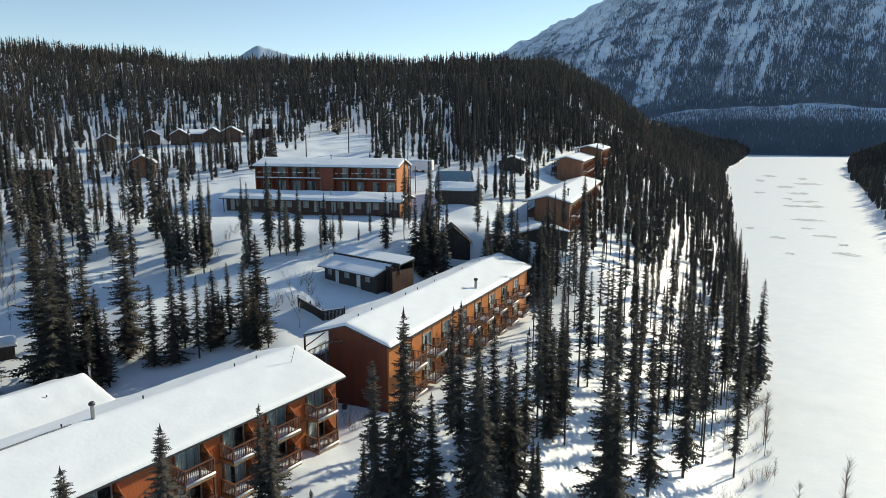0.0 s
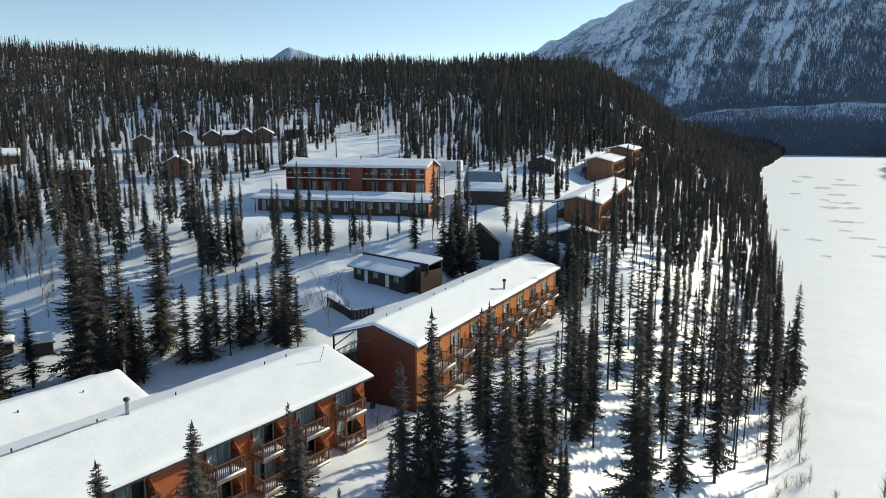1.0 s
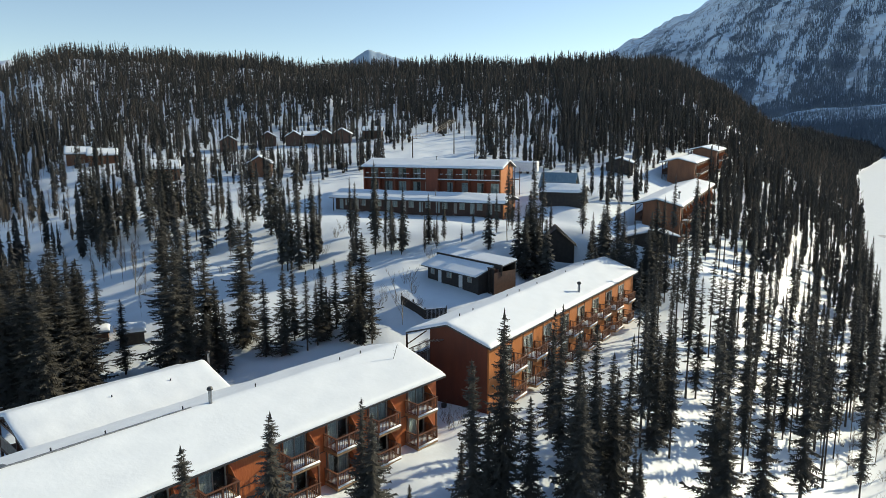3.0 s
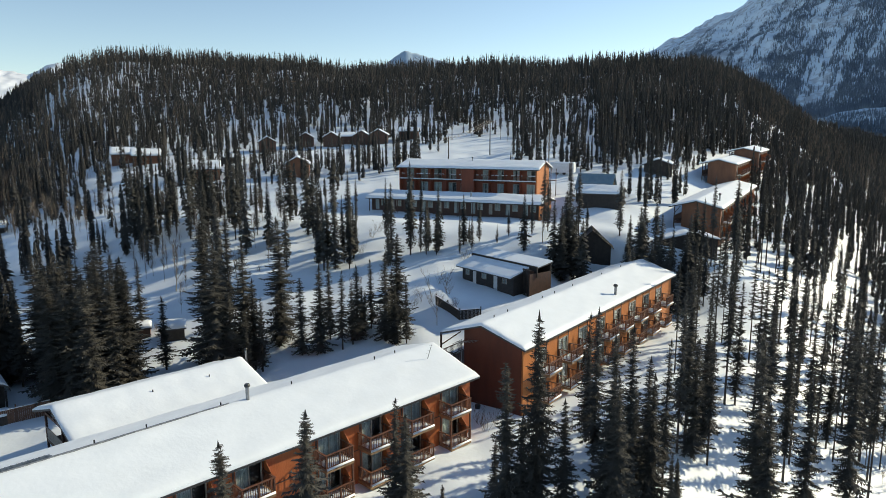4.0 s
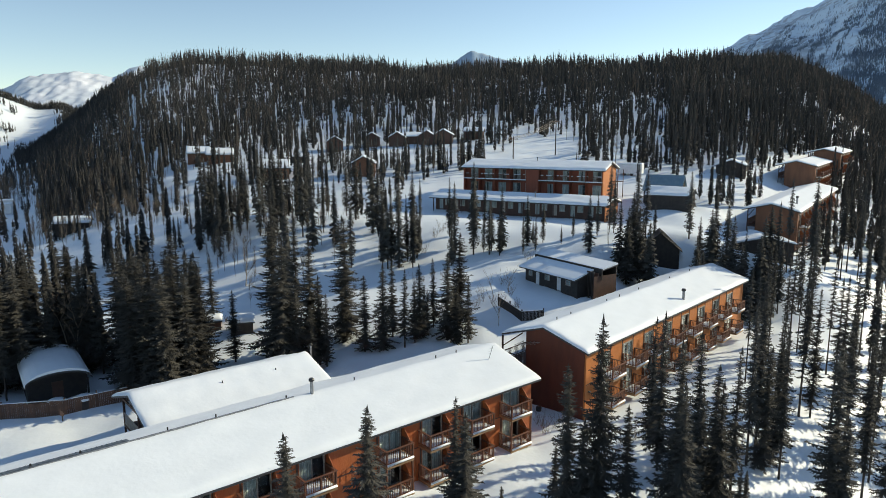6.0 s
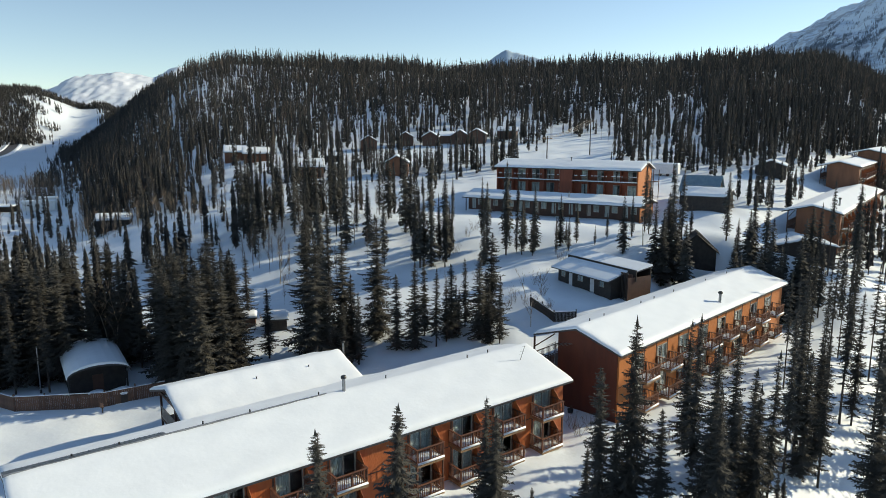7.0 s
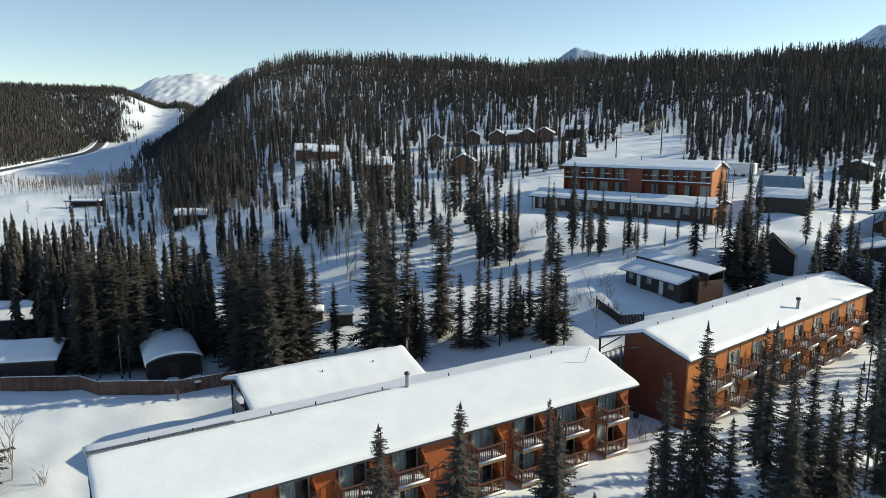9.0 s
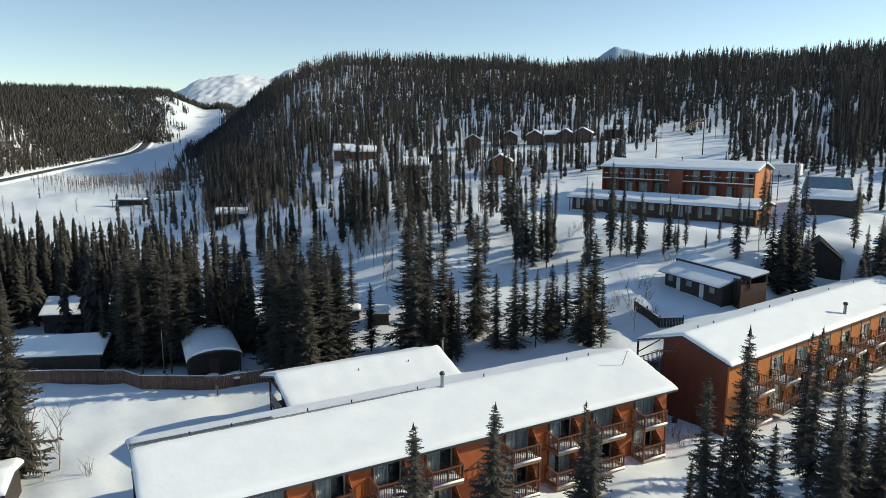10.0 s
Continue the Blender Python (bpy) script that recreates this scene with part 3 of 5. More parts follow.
    for xx in (length + 0.55, length + 1.6):
        block("stair_post", h, BROWN, xx - 0.06, xx + 0.06, depth - 0.6, depth - 0.48, -1.5, eave - 0.2)
    part("landing", Geo().box(length, length + 1.7, depth - 1.6, depth - 0.4, 2.5, 2.62), BROWN, h, "stair landing at the gable")
    c, s = math.cos(math.radians(yaw)), math.sin(math.radians(yaw))
    footprint(x + c * length / 2 - s * depth / 2, y + s * length / 2 + c * depth / 2, yaw, length / 2 + 2, depth / 2 + 3)
    return h


motel(-37.5, 138.2, 24.0, -12.3, 29.5, 7.5, "two-storey orange motel with a row of balconies and snow roof",
      [2.0, 5.2, 8.3, 11.5, 14.2, 18.9, 22.0, 25.2, 28.0])


def motel_row(x, y, z, yaw, length, depth):
    """Single-storey row of rooms behind a porch with posts."""
    h = thing("motel_row", pose(x, y, z, 0, 0, yaw), "single-storey dark brown motel row with porch posts and snow roof", "building")
    eave, ridge, yr = 2.3, 3.35, depth / 2 - 0.6
    gable = [(-1.3, -1.5), (depth, -1.5), (depth, eave), (yr, ridge - 0.2), (-1.3, eave - 0.1)]
    part("gable_wall", Geo().prism([(0, -1.5), (depth, -1.5), (depth, eave), (yr, ridge - 0.2), (0, eave + 0.2)][::-1], 0, 0.15), BROWN, h)
    part("gable_wall", Geo().prism(gable[::-1], length - 0.15, length), SIDING_GOLD, h, "honey-coloured gable wall")
    rooms = rows_of(0.3, length - 0.5, 3.4)
    xs = 0.15
    for i, q in enumerate(rooms):
        for k, (dx, w, kind) in enumerate(((-0.75, 0.85, "door"), (0.65, 1.1, "window"))):
            a, b = q + dx - w / 2, q + dx + w / 2
            block("wall_panel", h, BROWN, xs, a, 0, 0.15, -1.5, 2.4)
            block("header", h, BROWN, a, b, 0, 0.15, 2.02, 2.4)
            if kind == "door":
                part("door", Geo().box(a + 0.02, b - 0.02, 0.05, 0.10, 0, 2.0), FRAME if i % 3 == 1 else CURTAIN, h, "pale room door")
                block("door_sill", h, BROWN, a, b, 0, 0.15, -1.5, -0.002)
            else:
                block("apron", h, BROWN, a, b, 0, 0.15, -1.5, 0.72)
                window(h, (a + b) / 2, 0.80, w - 0.14, 1.15)
            xs = b
    block("wall_panel", h, BROWN, xs, length - 0.15, 0, 0.15, -1.5, 2.4)
    for i in range(12):
        q = 0.1 + (length - 0.3) * i / 11
        block("porch_post", h, BROWN, q - 0.06, q + 0.06, -1.22, -1.10, -1.5, eave - 0.15)
    block("back_wall", h, BROWN, 0.15, length - 0.15, depth - 0.15, depth, -1.5, eave)
    block("dim_backing", h, ROOM, 0.2, length - 0.2, 0.7, 0.75, -0.3, 2.4)
    snow_roof(h, -0.6, length + 0.6, -1.6, eave - 0.02, yr, ridge, depth + 0.8, eave - 0.02, 0.34)
    c, s = math.cos(math.radians(yaw)), math.sin(math.radians(yaw))
    footprint(x + c * length / 2 - s * depth / 2, y + s * length / 2 + c * depth / 2, yaw, length / 2 + 2, depth / 2 + 4)
    return h


motel_row(-41.0, 128.2, 21.2, -12.3, 34.5, 6.5)


def cabin(x, y, z, yaw, w, d, h, rise, mat, label, over=0.4, name="cabin", roof=None, openings=(), snow=0.28):
    """Gabled cabin; local x along the ridge, -y the front."""
    s = thing(name, pose(x, y, z, 0, 0, yaw), label, "building")
    prof = [(0, -1), (d, -1), (d, h), (d / 2, h + rise), (0, h)]
    for x0 in (0, w - 0.12):
        part("gable_wall", Geo().prism(prof[::-1], x0, x0 + 0.12), mat, s)
    block("front_wall", s, mat, 0.12, w - 0.12, 0, 0.12, -1, h)
    block("back_wall", s, mat, 0.12, w - 0.12, d - 0.12, d, -1, h)
    dz = over * rise * 2 / d
    if roof:
        t = 0.12
        part("roof", Geo().prism([(-over, h - dz), (d / 2, h + rise + 0.01), (d + over, h - dz), (d + over, h - dz + t), (d / 2, h + rise + t), (-over, h - dz + t)][::-1], -over, w + over), roof, s, "bare ribbed metal roof")
        ribs = Geo()
        for i in range(int(w / 0.6) + 1):
            ribs.bar((i * 0.6, -over, h - dz + t + 0.01), (i * 0.6, d / 2, h + rise + t + 0.01), 0.05)
        tagged(part("roof_seam", ribs, roof, s), kind="stuff")
    else:
        snow_roof(s, -over, w + over, -over, h - dz + 0.17, d / 2, h + rise + 0.17, d + over, h - dz + 0.17, snow)
    for kind, px, pz, pw, ph in openings:
        if kind == "door":
            block("door", s, WHITE, px - pw / 2, px + pw / 2, -0.05, -0.004, pz, pz + ph, "pale door")
        else:
            window(s, px, pz, pw, ph, -0.05, True)
    c, q = math.cos(math.radians(yaw)), math.sin(math.radians(yaw))
    footprint(x + c * w / 2 - q * d / 2, y + q * w / 2 + c * d / 2, yaw, w / 2 + 1.5, d / 2 + 1.5)
    return s


cabin(-0.9, 126.0, 22.8, -12, 7.2, 6.0, 2.3, 1.0, DARK_WOOD, "dark garage with a snow-covered gable roof", name="garage")
cabin(-1.6, 135.0, 22.9, -12, 6.6, 6.0, 2.4, 2.6, DARK_WOOD, "steep-roofed shed with a bare blue metal roof", name="shed", roof=BLUE_METAL, over=0.3)
cabin(19.6, 165.0, 26.6, 82, 6.6, 6.2, 2.0, 1.1, DARK_WOOD, "small dark cabin with a snow roof at the wood's edge")
cabin(4.3, 106.0, 16.3, 92, 5.0, 5.6, 2.4, 2.4, DARK_WOOD, "dark log cabin with a steep gable among spruces", roof=DARK_WOOD)
cabin(20.8, 112.0, 16.9, 100, 6.5, 8.5, 2.4, 0.9, DARK_WOOD, "low dark building with a patchy snow roof under trees")


def bunkhouse():
    """Low dark building with a single-pitch roof, a board parapet behind and an open timber bay."""
    x0, y0, yaw = -16.4, 92.4, -41.0
    s = thing("bunkhouse", pose(x0, y0, 16.3, 0, 0, yaw), "low dark-stained bunkhouse with snowy shed roof and board parapet", "building")
    w, d = 10.4, 2.6
    xs = 0.0
    for px, pw, pz, ph, kind in ((1.1, 0.8, 0.2, 0.85, "window"), (2.6, 0.75, -0.75, 1.9, "door"), (4.6, 1.0, 0.2, 0.85, "window"), (6.9, 0.8, -0.75, 1.9, "door"), (8.7, 0.9, 0.25, 0.75, "window")):
        a, b = px - pw / 2, px + pw / 2
        block("wall_panel", s, DARK_WOOD, xs, a, 0, 0.12, -1.2, 1.3)
        block("header", s, DARK_WOOD, a, b, 0, 0.12, pz + ph, 1.3)
        if kind == "door":
            block("door", s, WHITE, a, b, 0.03, 0.08, pz, pz + ph, "white door")
        else:
            block("apron", s, DARK_WOOD, a, b, 0, 0.12, -1.2, pz)
            window(s, px, pz, pw - 0.1, ph - 0.06)
        xs = b
    block("wall_panel", s, DARK_WOOD, xs, w, 0, 0.12, -1.2, 1.3)
    part("side_wall", Geo().prism([(0.121, -1.2), (d, -1.2), (d, 2.1), (0.121, 1.3)][::-1], 0, 0.12), DARK_WOOD, s)
    part("side_wall", Geo().prism([(0.121, -1.2), (d, -1.2), (d, 2.1), (0.121, 1.3)][::-1], w - 0.12, w), DARK_WOOD, s)
    part("roof", Geo().prism([(-0.7, 1.12), (d, 2.1), (d, 2.22), (-0.7, 1.24)][::-1], -0.7, w + 0.3), FASCIA, s)
    part("snow_blanket", Geo().prism([(-0.72, 1.244), (d - 0.02, 2.224), (d - 0.02, 2.40), (-0.5, 1.46), (-0.74, 1.36)][::-1], -0.7, w + 0.2), ROOF_SNOW, s, "snow on the shed roof", smooth=False)
    block("parapet", s, DARK_WOOD, -1.2, w + 1.6, d + 0.01, d + 0.15, 1.2, 2.62, "weathered board parapet")
    part("back_roof", Geo().prism([(d + 0.16, 2.36), (d + 3.0, 2.86), (d + 3.0, 2.96), (d + 0.16, 2.46)][::-1], -1.0, w + 1.6), FASCIA, s)
    part("back_snow", Geo().prism([(d + 0.17, 2.464), (d + 2.98, 2.964), (d + 2.9, 3.16), (d + 0.25, 2.66)][::-1], -0.95, w + 1.5), ROOF_SNOW, s, "snow on the back roof")
    block("back_wall", s, DARK_WOOD, 0, w + 1.4, d + 2.7, d + 2.85, -1.2, 2.8)
    block("bay_wall", s, BROWN, w + 0.01, w + 1.4, d - 0.4, d - 0.3, -1.2, 2.1, "brown plank wall of the open bay")
    block("end_wall", s, BROWN, w + 1.41, w + 1.5, d - 1.2, d + 2.69, -1.2, 1.75, "brown plank end wall")
    for i in range(5):
        block("slat", s, DARK_WOOD, w + 0.3 + 0.25 * i, w + 0.40 + 0.25 * i, d - 1.2, d - 1.1, -1.2, 2.2)
    block("bay_beam", s, DARK_WOOD, w + 0.2, w + 1.5, d - 1.22, d - 1.08, 2.2, 2.36)
    footprint(x0 + 6, y0 - 2, yaw, 9, 5)
    return s


bunkhouse()


# ---- cabins round the lodges, on the hill and in the valley ----
def arched_cabin(x, y, z, yaw, length, width, eave, rise, label):
    """Cabin under a bowed roof; local x runs along the ridge away from its open front porch."""
    s = thing("arched_cabin", pose(x, y, z, 0, 0, yaw), label, "building")
    n = 10

    def bow(half, low, up):
        return [(half * math.sin(math.pi / 2 * (2 * i / n - 1)), low + up * math.cos(math.pi / 2 * (2 * i / n - 1)) ** 0.9) for i in range(n + 1)]

    inner, outer = bow(width / 2 + 0.35, eave - 0.12, rise), bow(width / 2 + 0.40, eave, rise + 0.05)
    snow = bow(width / 2 + 0.34, eave + 0.10, rise + 0.22)
    wall = [(-width / 2, -1.0), (width / 2, -1.0)] + [(a * 0.93, b - 0.1) for a, b in reversed(inner)]
    part("back_wall", Geo().prism(wall, length - 0.15, length), DARK_WOOD, s)
    part("front_wall", Geo().prism(wall, 1.5, 1.65), DARK_WOOD, s, "dark front wall deep under the porch")
    for k in (-1, 1):
        block("side_wall", s, DARK_WOOD, 1.65, length - 0.15, k * width / 2 - 0.07, k * width / 2 + 0.07, -1.0, eave - 0.15)
        block("porch_post", s, DARK_WOOD, -0.1, 0.05, k * width / 2 - 0.08, k * width / 2 + 0.08, -1.0, eave - 0.12)
    block("door", s, BROWN, 1.44, 1.495, -0.5, 0.5, -0.2, 1.85, "brown door")
    part("roof", Geo().shell(inner, outer, -0.4, length + 0.4), FASCIA, s, "bowed dark roof edge")
    part("snow_blanket", Geo().shell([(a, b + 0.004) for a, b in outer], snow, -0.35, length + 0.35), ROOF_SNOW, s, "smooth bowed snow")
    footprint(x + math.cos(math.radians(yaw)) * length / 2, y + math.sin(math.radians(yaw)) * length / 2, yaw, length / 2 + 1, width / 2 + 1)
    return s


arched_cabin(-54.0, 48.9, 10.0, 143.0, 8.6, 5.0, 2.3, 1.0, "dark cabin with a bowed snow roof and porch behind the fence")


def snowy_tub(x, y, r):
    t = thing("tub", pose(x, y, gz(x, y)), "dark round tub heaped with snow beside the cabin", "tub")
    part("tub_wall", Geo().tube([(0, 0, -0.3), (0, 0, 0.7), (0, 0, 0.74)], [r, r, r * 0.95], 16), DARK_WOOD, t)
    part("snow_cap", Geo().tube([(0, 0, 0.744), (0, 0, 0.95), (0, 0, 1.12), (0, 0, 1.18)], [r * 0.98, r * 1.02, r * 0.75, r * 0.25], 16), ROOF_SNOW, t, "domed cap of snow", smooth=True)


snowy_tub(-53.4, 47.9, 0.85)
snowy_tub(-51.4, 49.2, 0.85)
cabin(-81.4, 33.9, 9.8, 36.0, 18.0, 5.2, 2.4, 1.1, DARK_WOOD, "long dark cabin with snow on its roof behind the fence", over=0.5)
cabin(-87.0, 50.5, 10.0, 36.0, 9.5, 6.0, 2.4, 1.5, DARK_WOOD, "dark cabin under spruces with thin snow on a ribbed roof", over=0.4, snow=0.06)
cabin(-49.3, 70.2, 10.6, 33.0, 2.7, 2.4, 2.0, 0.35, DARK_WOOD, "small dark hut with a cap of snow", over=0.25, name="hut", snow=0.45)
cabin(-53.6, 70.5, 10.6, 33.0, 2.2, 2.2, 1.7, 0.3, FENCE, "small red-brown hut with a cap of snow", over=0.2, name="hut", snow=0.4)
cabin(-50.6, 18.6, 9.7, 47.0, 6.0, 4.4, 2.0, 0.4, DARK_WOOD, "low shed with deep snow on its flat roof", over=0.3, name="shed", snow=0.45)
for x, y, yaw, w, mat in ((-92.4, 194.6, 118, 5.0, BROWN), (-85.0, 206.4, 112, 5.0, BROWN), (-75.7, 204.6, 108, 5.0, BROWN), (-67.0, 208.1, 104, 5.0, BROWN), (-61.4, 208.6, 102, 5.5, BROWN)):
    cabin(x, y, gz(x - 2, y) + 0.3, yaw, 6.5, w, 2.6, 1.5, mat, "brown log cabin with snow roof on the wooded hill", openings=(("window", 3.2, 0.9, 1.2, 1.0),))
cabin(-59.5, 216.4, gz(-58, 217) + 0.3, 8, 6.0, 5.0, 2.4, 1.0, BROWN, "brown cabin with a snow roof among spruces")
cabin(-77.5, 207.6, gz(-75, 208) + 0.2, 20, 5.5, 4.5, 2.2, 0.9, BROWN, "brown cabin with a broad snow roof between two others", snow=0.4)
cabin(-128.0, 166.4, gz(-125, 169) + 0.2, 36, 6.2, 6.0, 2.3, 1.4, SIDING_PALE, "log house with deep snow roof on the hillside", snow=0.45)
cabin(-120.9, 165.6, gz(-117, 168) + 0.1, 36, 7.2, 6.0, 2.2, 1.3, SIDING_PALE, "log house wing with deep snow roof", snow=0.45)
cabin(-91.0, 145.9, gz(-88, 148) + 0.4, 30, 6.3, 5.5, 2.4, 1.5, SIDING_PALE, "log cabin with broad snow roof and wooden steps", snow=0.4)
cabin(-97.5, 171.3, gz(-95, 172) + 0.1, 30, 4.5, 4.0, 1.7, 0.6, DARK_WOOD, "small dark lean-to with a snow roof", name="shed")
cabin(-65.3, 155.0, gz(-67, 156) + 0.3, 110, 6.0, 5.5, 2.8, 1.6, SIDING_PALE, "tan cabin with a gable and patchy snow roof behind spruces")
cabin(-126.6, 117.5, gz(-123, 119) + 0.1, 38, 7.0, 5.0, 2.0, 0.9, DARK_WOOD, "small dark barn with snow roof in the valley", snow=0.35)


def trailer(x, y, yaw, w, d, h, label, windows=3):
    t = thing("trailer", pose(x, y, gz(x, y), 0, 0, yaw), label, "trailer")
    part("body", Geo().prism([(0, 0.5), (d, 0.5), (d + 0.05, h * 0.6), (d, h - 0.15), (d - 0.2, h), (0.2, h), (0, h - 0.15), (-0.05, h * 0.6)][::-1], 0, w), WHITE, t)
    part("roof_snow", Geo().prism([(0.1, h + 0.003), (d - 0.1, h + 0.003), (d - 0.2, h + 0.28), (d / 2, h + 0.34), (0.2, h + 0.28)][::-1], 0.1, w - 0.1), ROOF_SNOW, t, "snow on the roof")
    for i in range(windows):
        q = w * (i + 0.6) / 3.4
        block("window", t, BLACK_METAL, q - 0.4, q + 0.4, -0.07, -0.052, h * 0.58, h * 0.58 + 0.6)
    for q in (w * 0.3, w * 0.6):
        part("wheel", Geo().tube([(q, 0.02, 0.35), (q, 0.28, 0.35)], [0.38, 0.38], 12), BLACK_METAL, t)
    footprint(x, y, yaw, w, d + 2)
    return t


trailer(-203.0, 160.0, 36, 9.5, 3.0, 3.6, "long white trailer with snow on its roof")
trailer(-207.0, 168.0, 36, 6.5, 2.6, 4.0, "white camper behind the long trailer")
trailer(-8.0, 161.0, -10, 5.5, 2.6, 2.6, "white storage trailer behind the motel", 0)


def carport(x, y, yaw):
    c = thing("carport", pose(x, y, gz(x, y), 0, 0, yaw), "open carport with a flat snow-covered roof", "carport")
    for px in (0.2, 5.5, 11.0):
        for py in (0.2, 4.2):
            block("post", c, DARK_WOOD, px - 0.08, px + 0.08, py - 0.08, py + 0.08, -0.3, 2.4)
    block("roof", c, FASCIA, -0.3, 11.5, -0.3, 4.7, 2.4, 2.6)
    part("snow_cap", Geo().prism([(-0.25, 2.604), (4.65, 2.604), (4.5, 2.95), (2.2, 3.05), (-0.1, 2.95)][::-1], -0.25, 11.45), ROOF_SNOW, c, "snow")
    block("back_wall", c, DARK_WOOD, 0, 11.2, 4.3, 4.4, -0.3, 2.39)
    footprint(x, y, yaw, 12, 6)


carport(-219.0, 155.5, 24)


def board_fence(points, height, mat, label, board=0.16):
    """Boards nailed side by side on posts, along points on the ground."""
    x0, y0 = points[0]
    f = thing("fence", pose(x0, y0, 0), label, "fence")
    me = Geo().box(-board / 2 + 0.006, board / 2 - 0.006, -0.012, 0.012, 0, height).mesh("board", mat)
    for (ax, ay), (bx, by) in zip(points, points[1:]):
        L, a = math.hypot(bx - ax, by - ay), math.atan2(by - ay, bx - ax)
        n = int(L / board)
        for i in range(n):
            px, py = ax + (bx - ax) * (i + 0.5) / n, ay + (by - ay) * (i + 0.5) / n
            b = part("board", me, mat, f)
            b.location, b.rotation_euler = (px - x0, py - y0, gz(px, py) - 0.15 + 0.02 * math.sin(i * 2.3)), (0, 0, a)
        m = max(2, round(L / 2.4) + 1)
        for i in range(m):
            px, py = ax + (bx - ax) * i / (m - 1), ay + (by - ay) * i / (m - 1)
            q = part("post", box_mesh(0.12, 0.12, height + 0.4, "post", mat), mat, f)
            q.location, q.rotation_euler = (px - x0 - 0.07 * math.sin(a), py - y0 + 0.07 * math.cos(a), gz(px, py) - 0.3), (0, 0, a)
        s = math.sin(a) * 0.04
        part("top_rail", Geo().bar((ax - x0, ay - y0, gz(ax, ay) + height - 0.14), (bx - x0, by - y0, gz(bx, by) + height - 0.14), 0.13, 0.05), mat, f)
        part("rail_snow", Geo().bar((ax - x0, ay - y0, gz(ax, ay) + height - 0.08), (bx - x0, by - y0, gz(bx, by) + height - 0.08), 0.11, 0.05), ROOF_SNOW, f, "line of snow")
    return f


board_fence([(-79.0, 34.8), (-73.4, 37.4), (-68.0, 40.2), (-61.9, 43.7)], 1.55, FENCE, "weathered brown board fence topped with snow")
board_fence([(-61.8, 43.7), (-58.6, 43.2), (-51.9, 47.4), (-48.4, 51.6)], 1.55, FENCE, "weathered brown board fence topped with snow")
board_fence([(-18.0, 82.0), (-14.5, 79.4), (-11.9, 79.8)], 1.35, DARK_WOOD, "dark board fence round a snowy yard")


# ---- trees ----
def fast_mesh(name, verts, tris, material):
    me = bpy.data.meshes.new(name)
    me.vertices.add(len(verts))
    me.vertices.foreach_set("co", np.asarray(verts, np.float32).ravel())
    me.loops.add(3 * len(tris))
    me.loops.foreach_set("vertex_index", np.asarray(tris, np.int32).ravel())
    me.polygons.add(len(tris))
    me.polygons.foreach_set("loop_start", np.arange(0, 3 * len(tris), 3, dtype=np.int32))
    me.materials.append(material)
    me.update(calc_edges=True)
    return me


def spruce_crown(seed, h=12.0, spread=1.25, bare=0.12, thin=0.0):
    """Boughs in rough whorls; each bough a drooping spine with side twigs."""
    r = random.Random(seed)
    v, f = [], []
    z = h * bare
    lean = (r.uniform(-0.15, 0.15), r.uniform(-0.15, 0.15))

    def axis(q):
        return Vector((lean[0] * (q / h) ** 2, lean[1] * (q / h) ** 2, q))

    bulge = [r.uniform(0.55, 1.25) for _ in range(9)]
    while z < h - 0.15:
        t = (z - h * bare) / (h * (1 - bare))
        b = bulge[int(t * 7.99)] * (1 - (t * 8 % 1)) + bulge[int(t * 7.99) + 1] * (t * 8 % 1)
        rad = spread * b * (1 - t) ** 0.75 * min(1, 0.45 + t * 3.5) + 0.10
        n = r.choice((5, 6, 7, 8)) if t < 0.9 else 4
        a0 = r.uniform(0, 6.28)
        for k in range(n):
            if r.random() < thin + 0.06:
                continue
            a = a0 + 6.283 * k / n + r.uniform(-0.6, 0.6)
            L = rad * r.uniform(0.35, 1.3)
            dz = -L * r.uniform(0.05, 0.8) * (1 - t * 0.9)
            d, s = Vector((math.cos(a), math.sin(a), 0)), Vector((-math.sin(a), math.cos(a), 0))
            o = axis(z + r.uniform(-0.18, 0.18))
            m = 7
            spine = [o + d * L * i / m + Vector((0, 0, dz * (i / m) ** 0.8 + (0.10 * L if i == m else 0))) for i in range(m + 1)]
            w = L * 0.24 + 0.105
            for i in range(1, m + 1):
                p, q = spine[i - 1], spine[i]
                c = w * (1 - 0.55 * i / m)
                for e in (-1, 1):
                    tip = q + s * e * c * r.uniform(0.5, 1.5) + d * c * 0.6 + Vector((0, 0, -c * r.uniform(0.2, 0.7)))
                    k0 = len(v)
                    v.extend((p, q, tip))
                    f.append((k0, k0 + 1, k0 + 2))
                k0 = len(v)
                v.extend((p, q, (p + q) / 2 + Vector((r.uniform(-.05, .05), r.uniform(-.05, .05), -c * r.uniform(0.6, 1.2)))))
                f.append((k0, k0 + 1, k0 + 2))
        z += r.uniform(0.12, 0.25) * (1.15 - 0.5 * t)
    top = axis(h)
    for k in range(4):
        a = r.uniform(0, 6.28)
        k0 = len(v)
        v.extend((axis(h - 0.5) + Vector((math.cos(a) * 0.09, math.sin(a) * 0.09, 0)), axis(h - 0.5) - Vector((math.cos(a) * 0.09, math.sin(a) * 0.09, 0)), top + Vector((0, 0, 0.15))))
        f.append((k0, k0 + 1, k0 + 2))
    return fast_mesh("crown", [tuple(p) for p in v], f, NEEDLES)


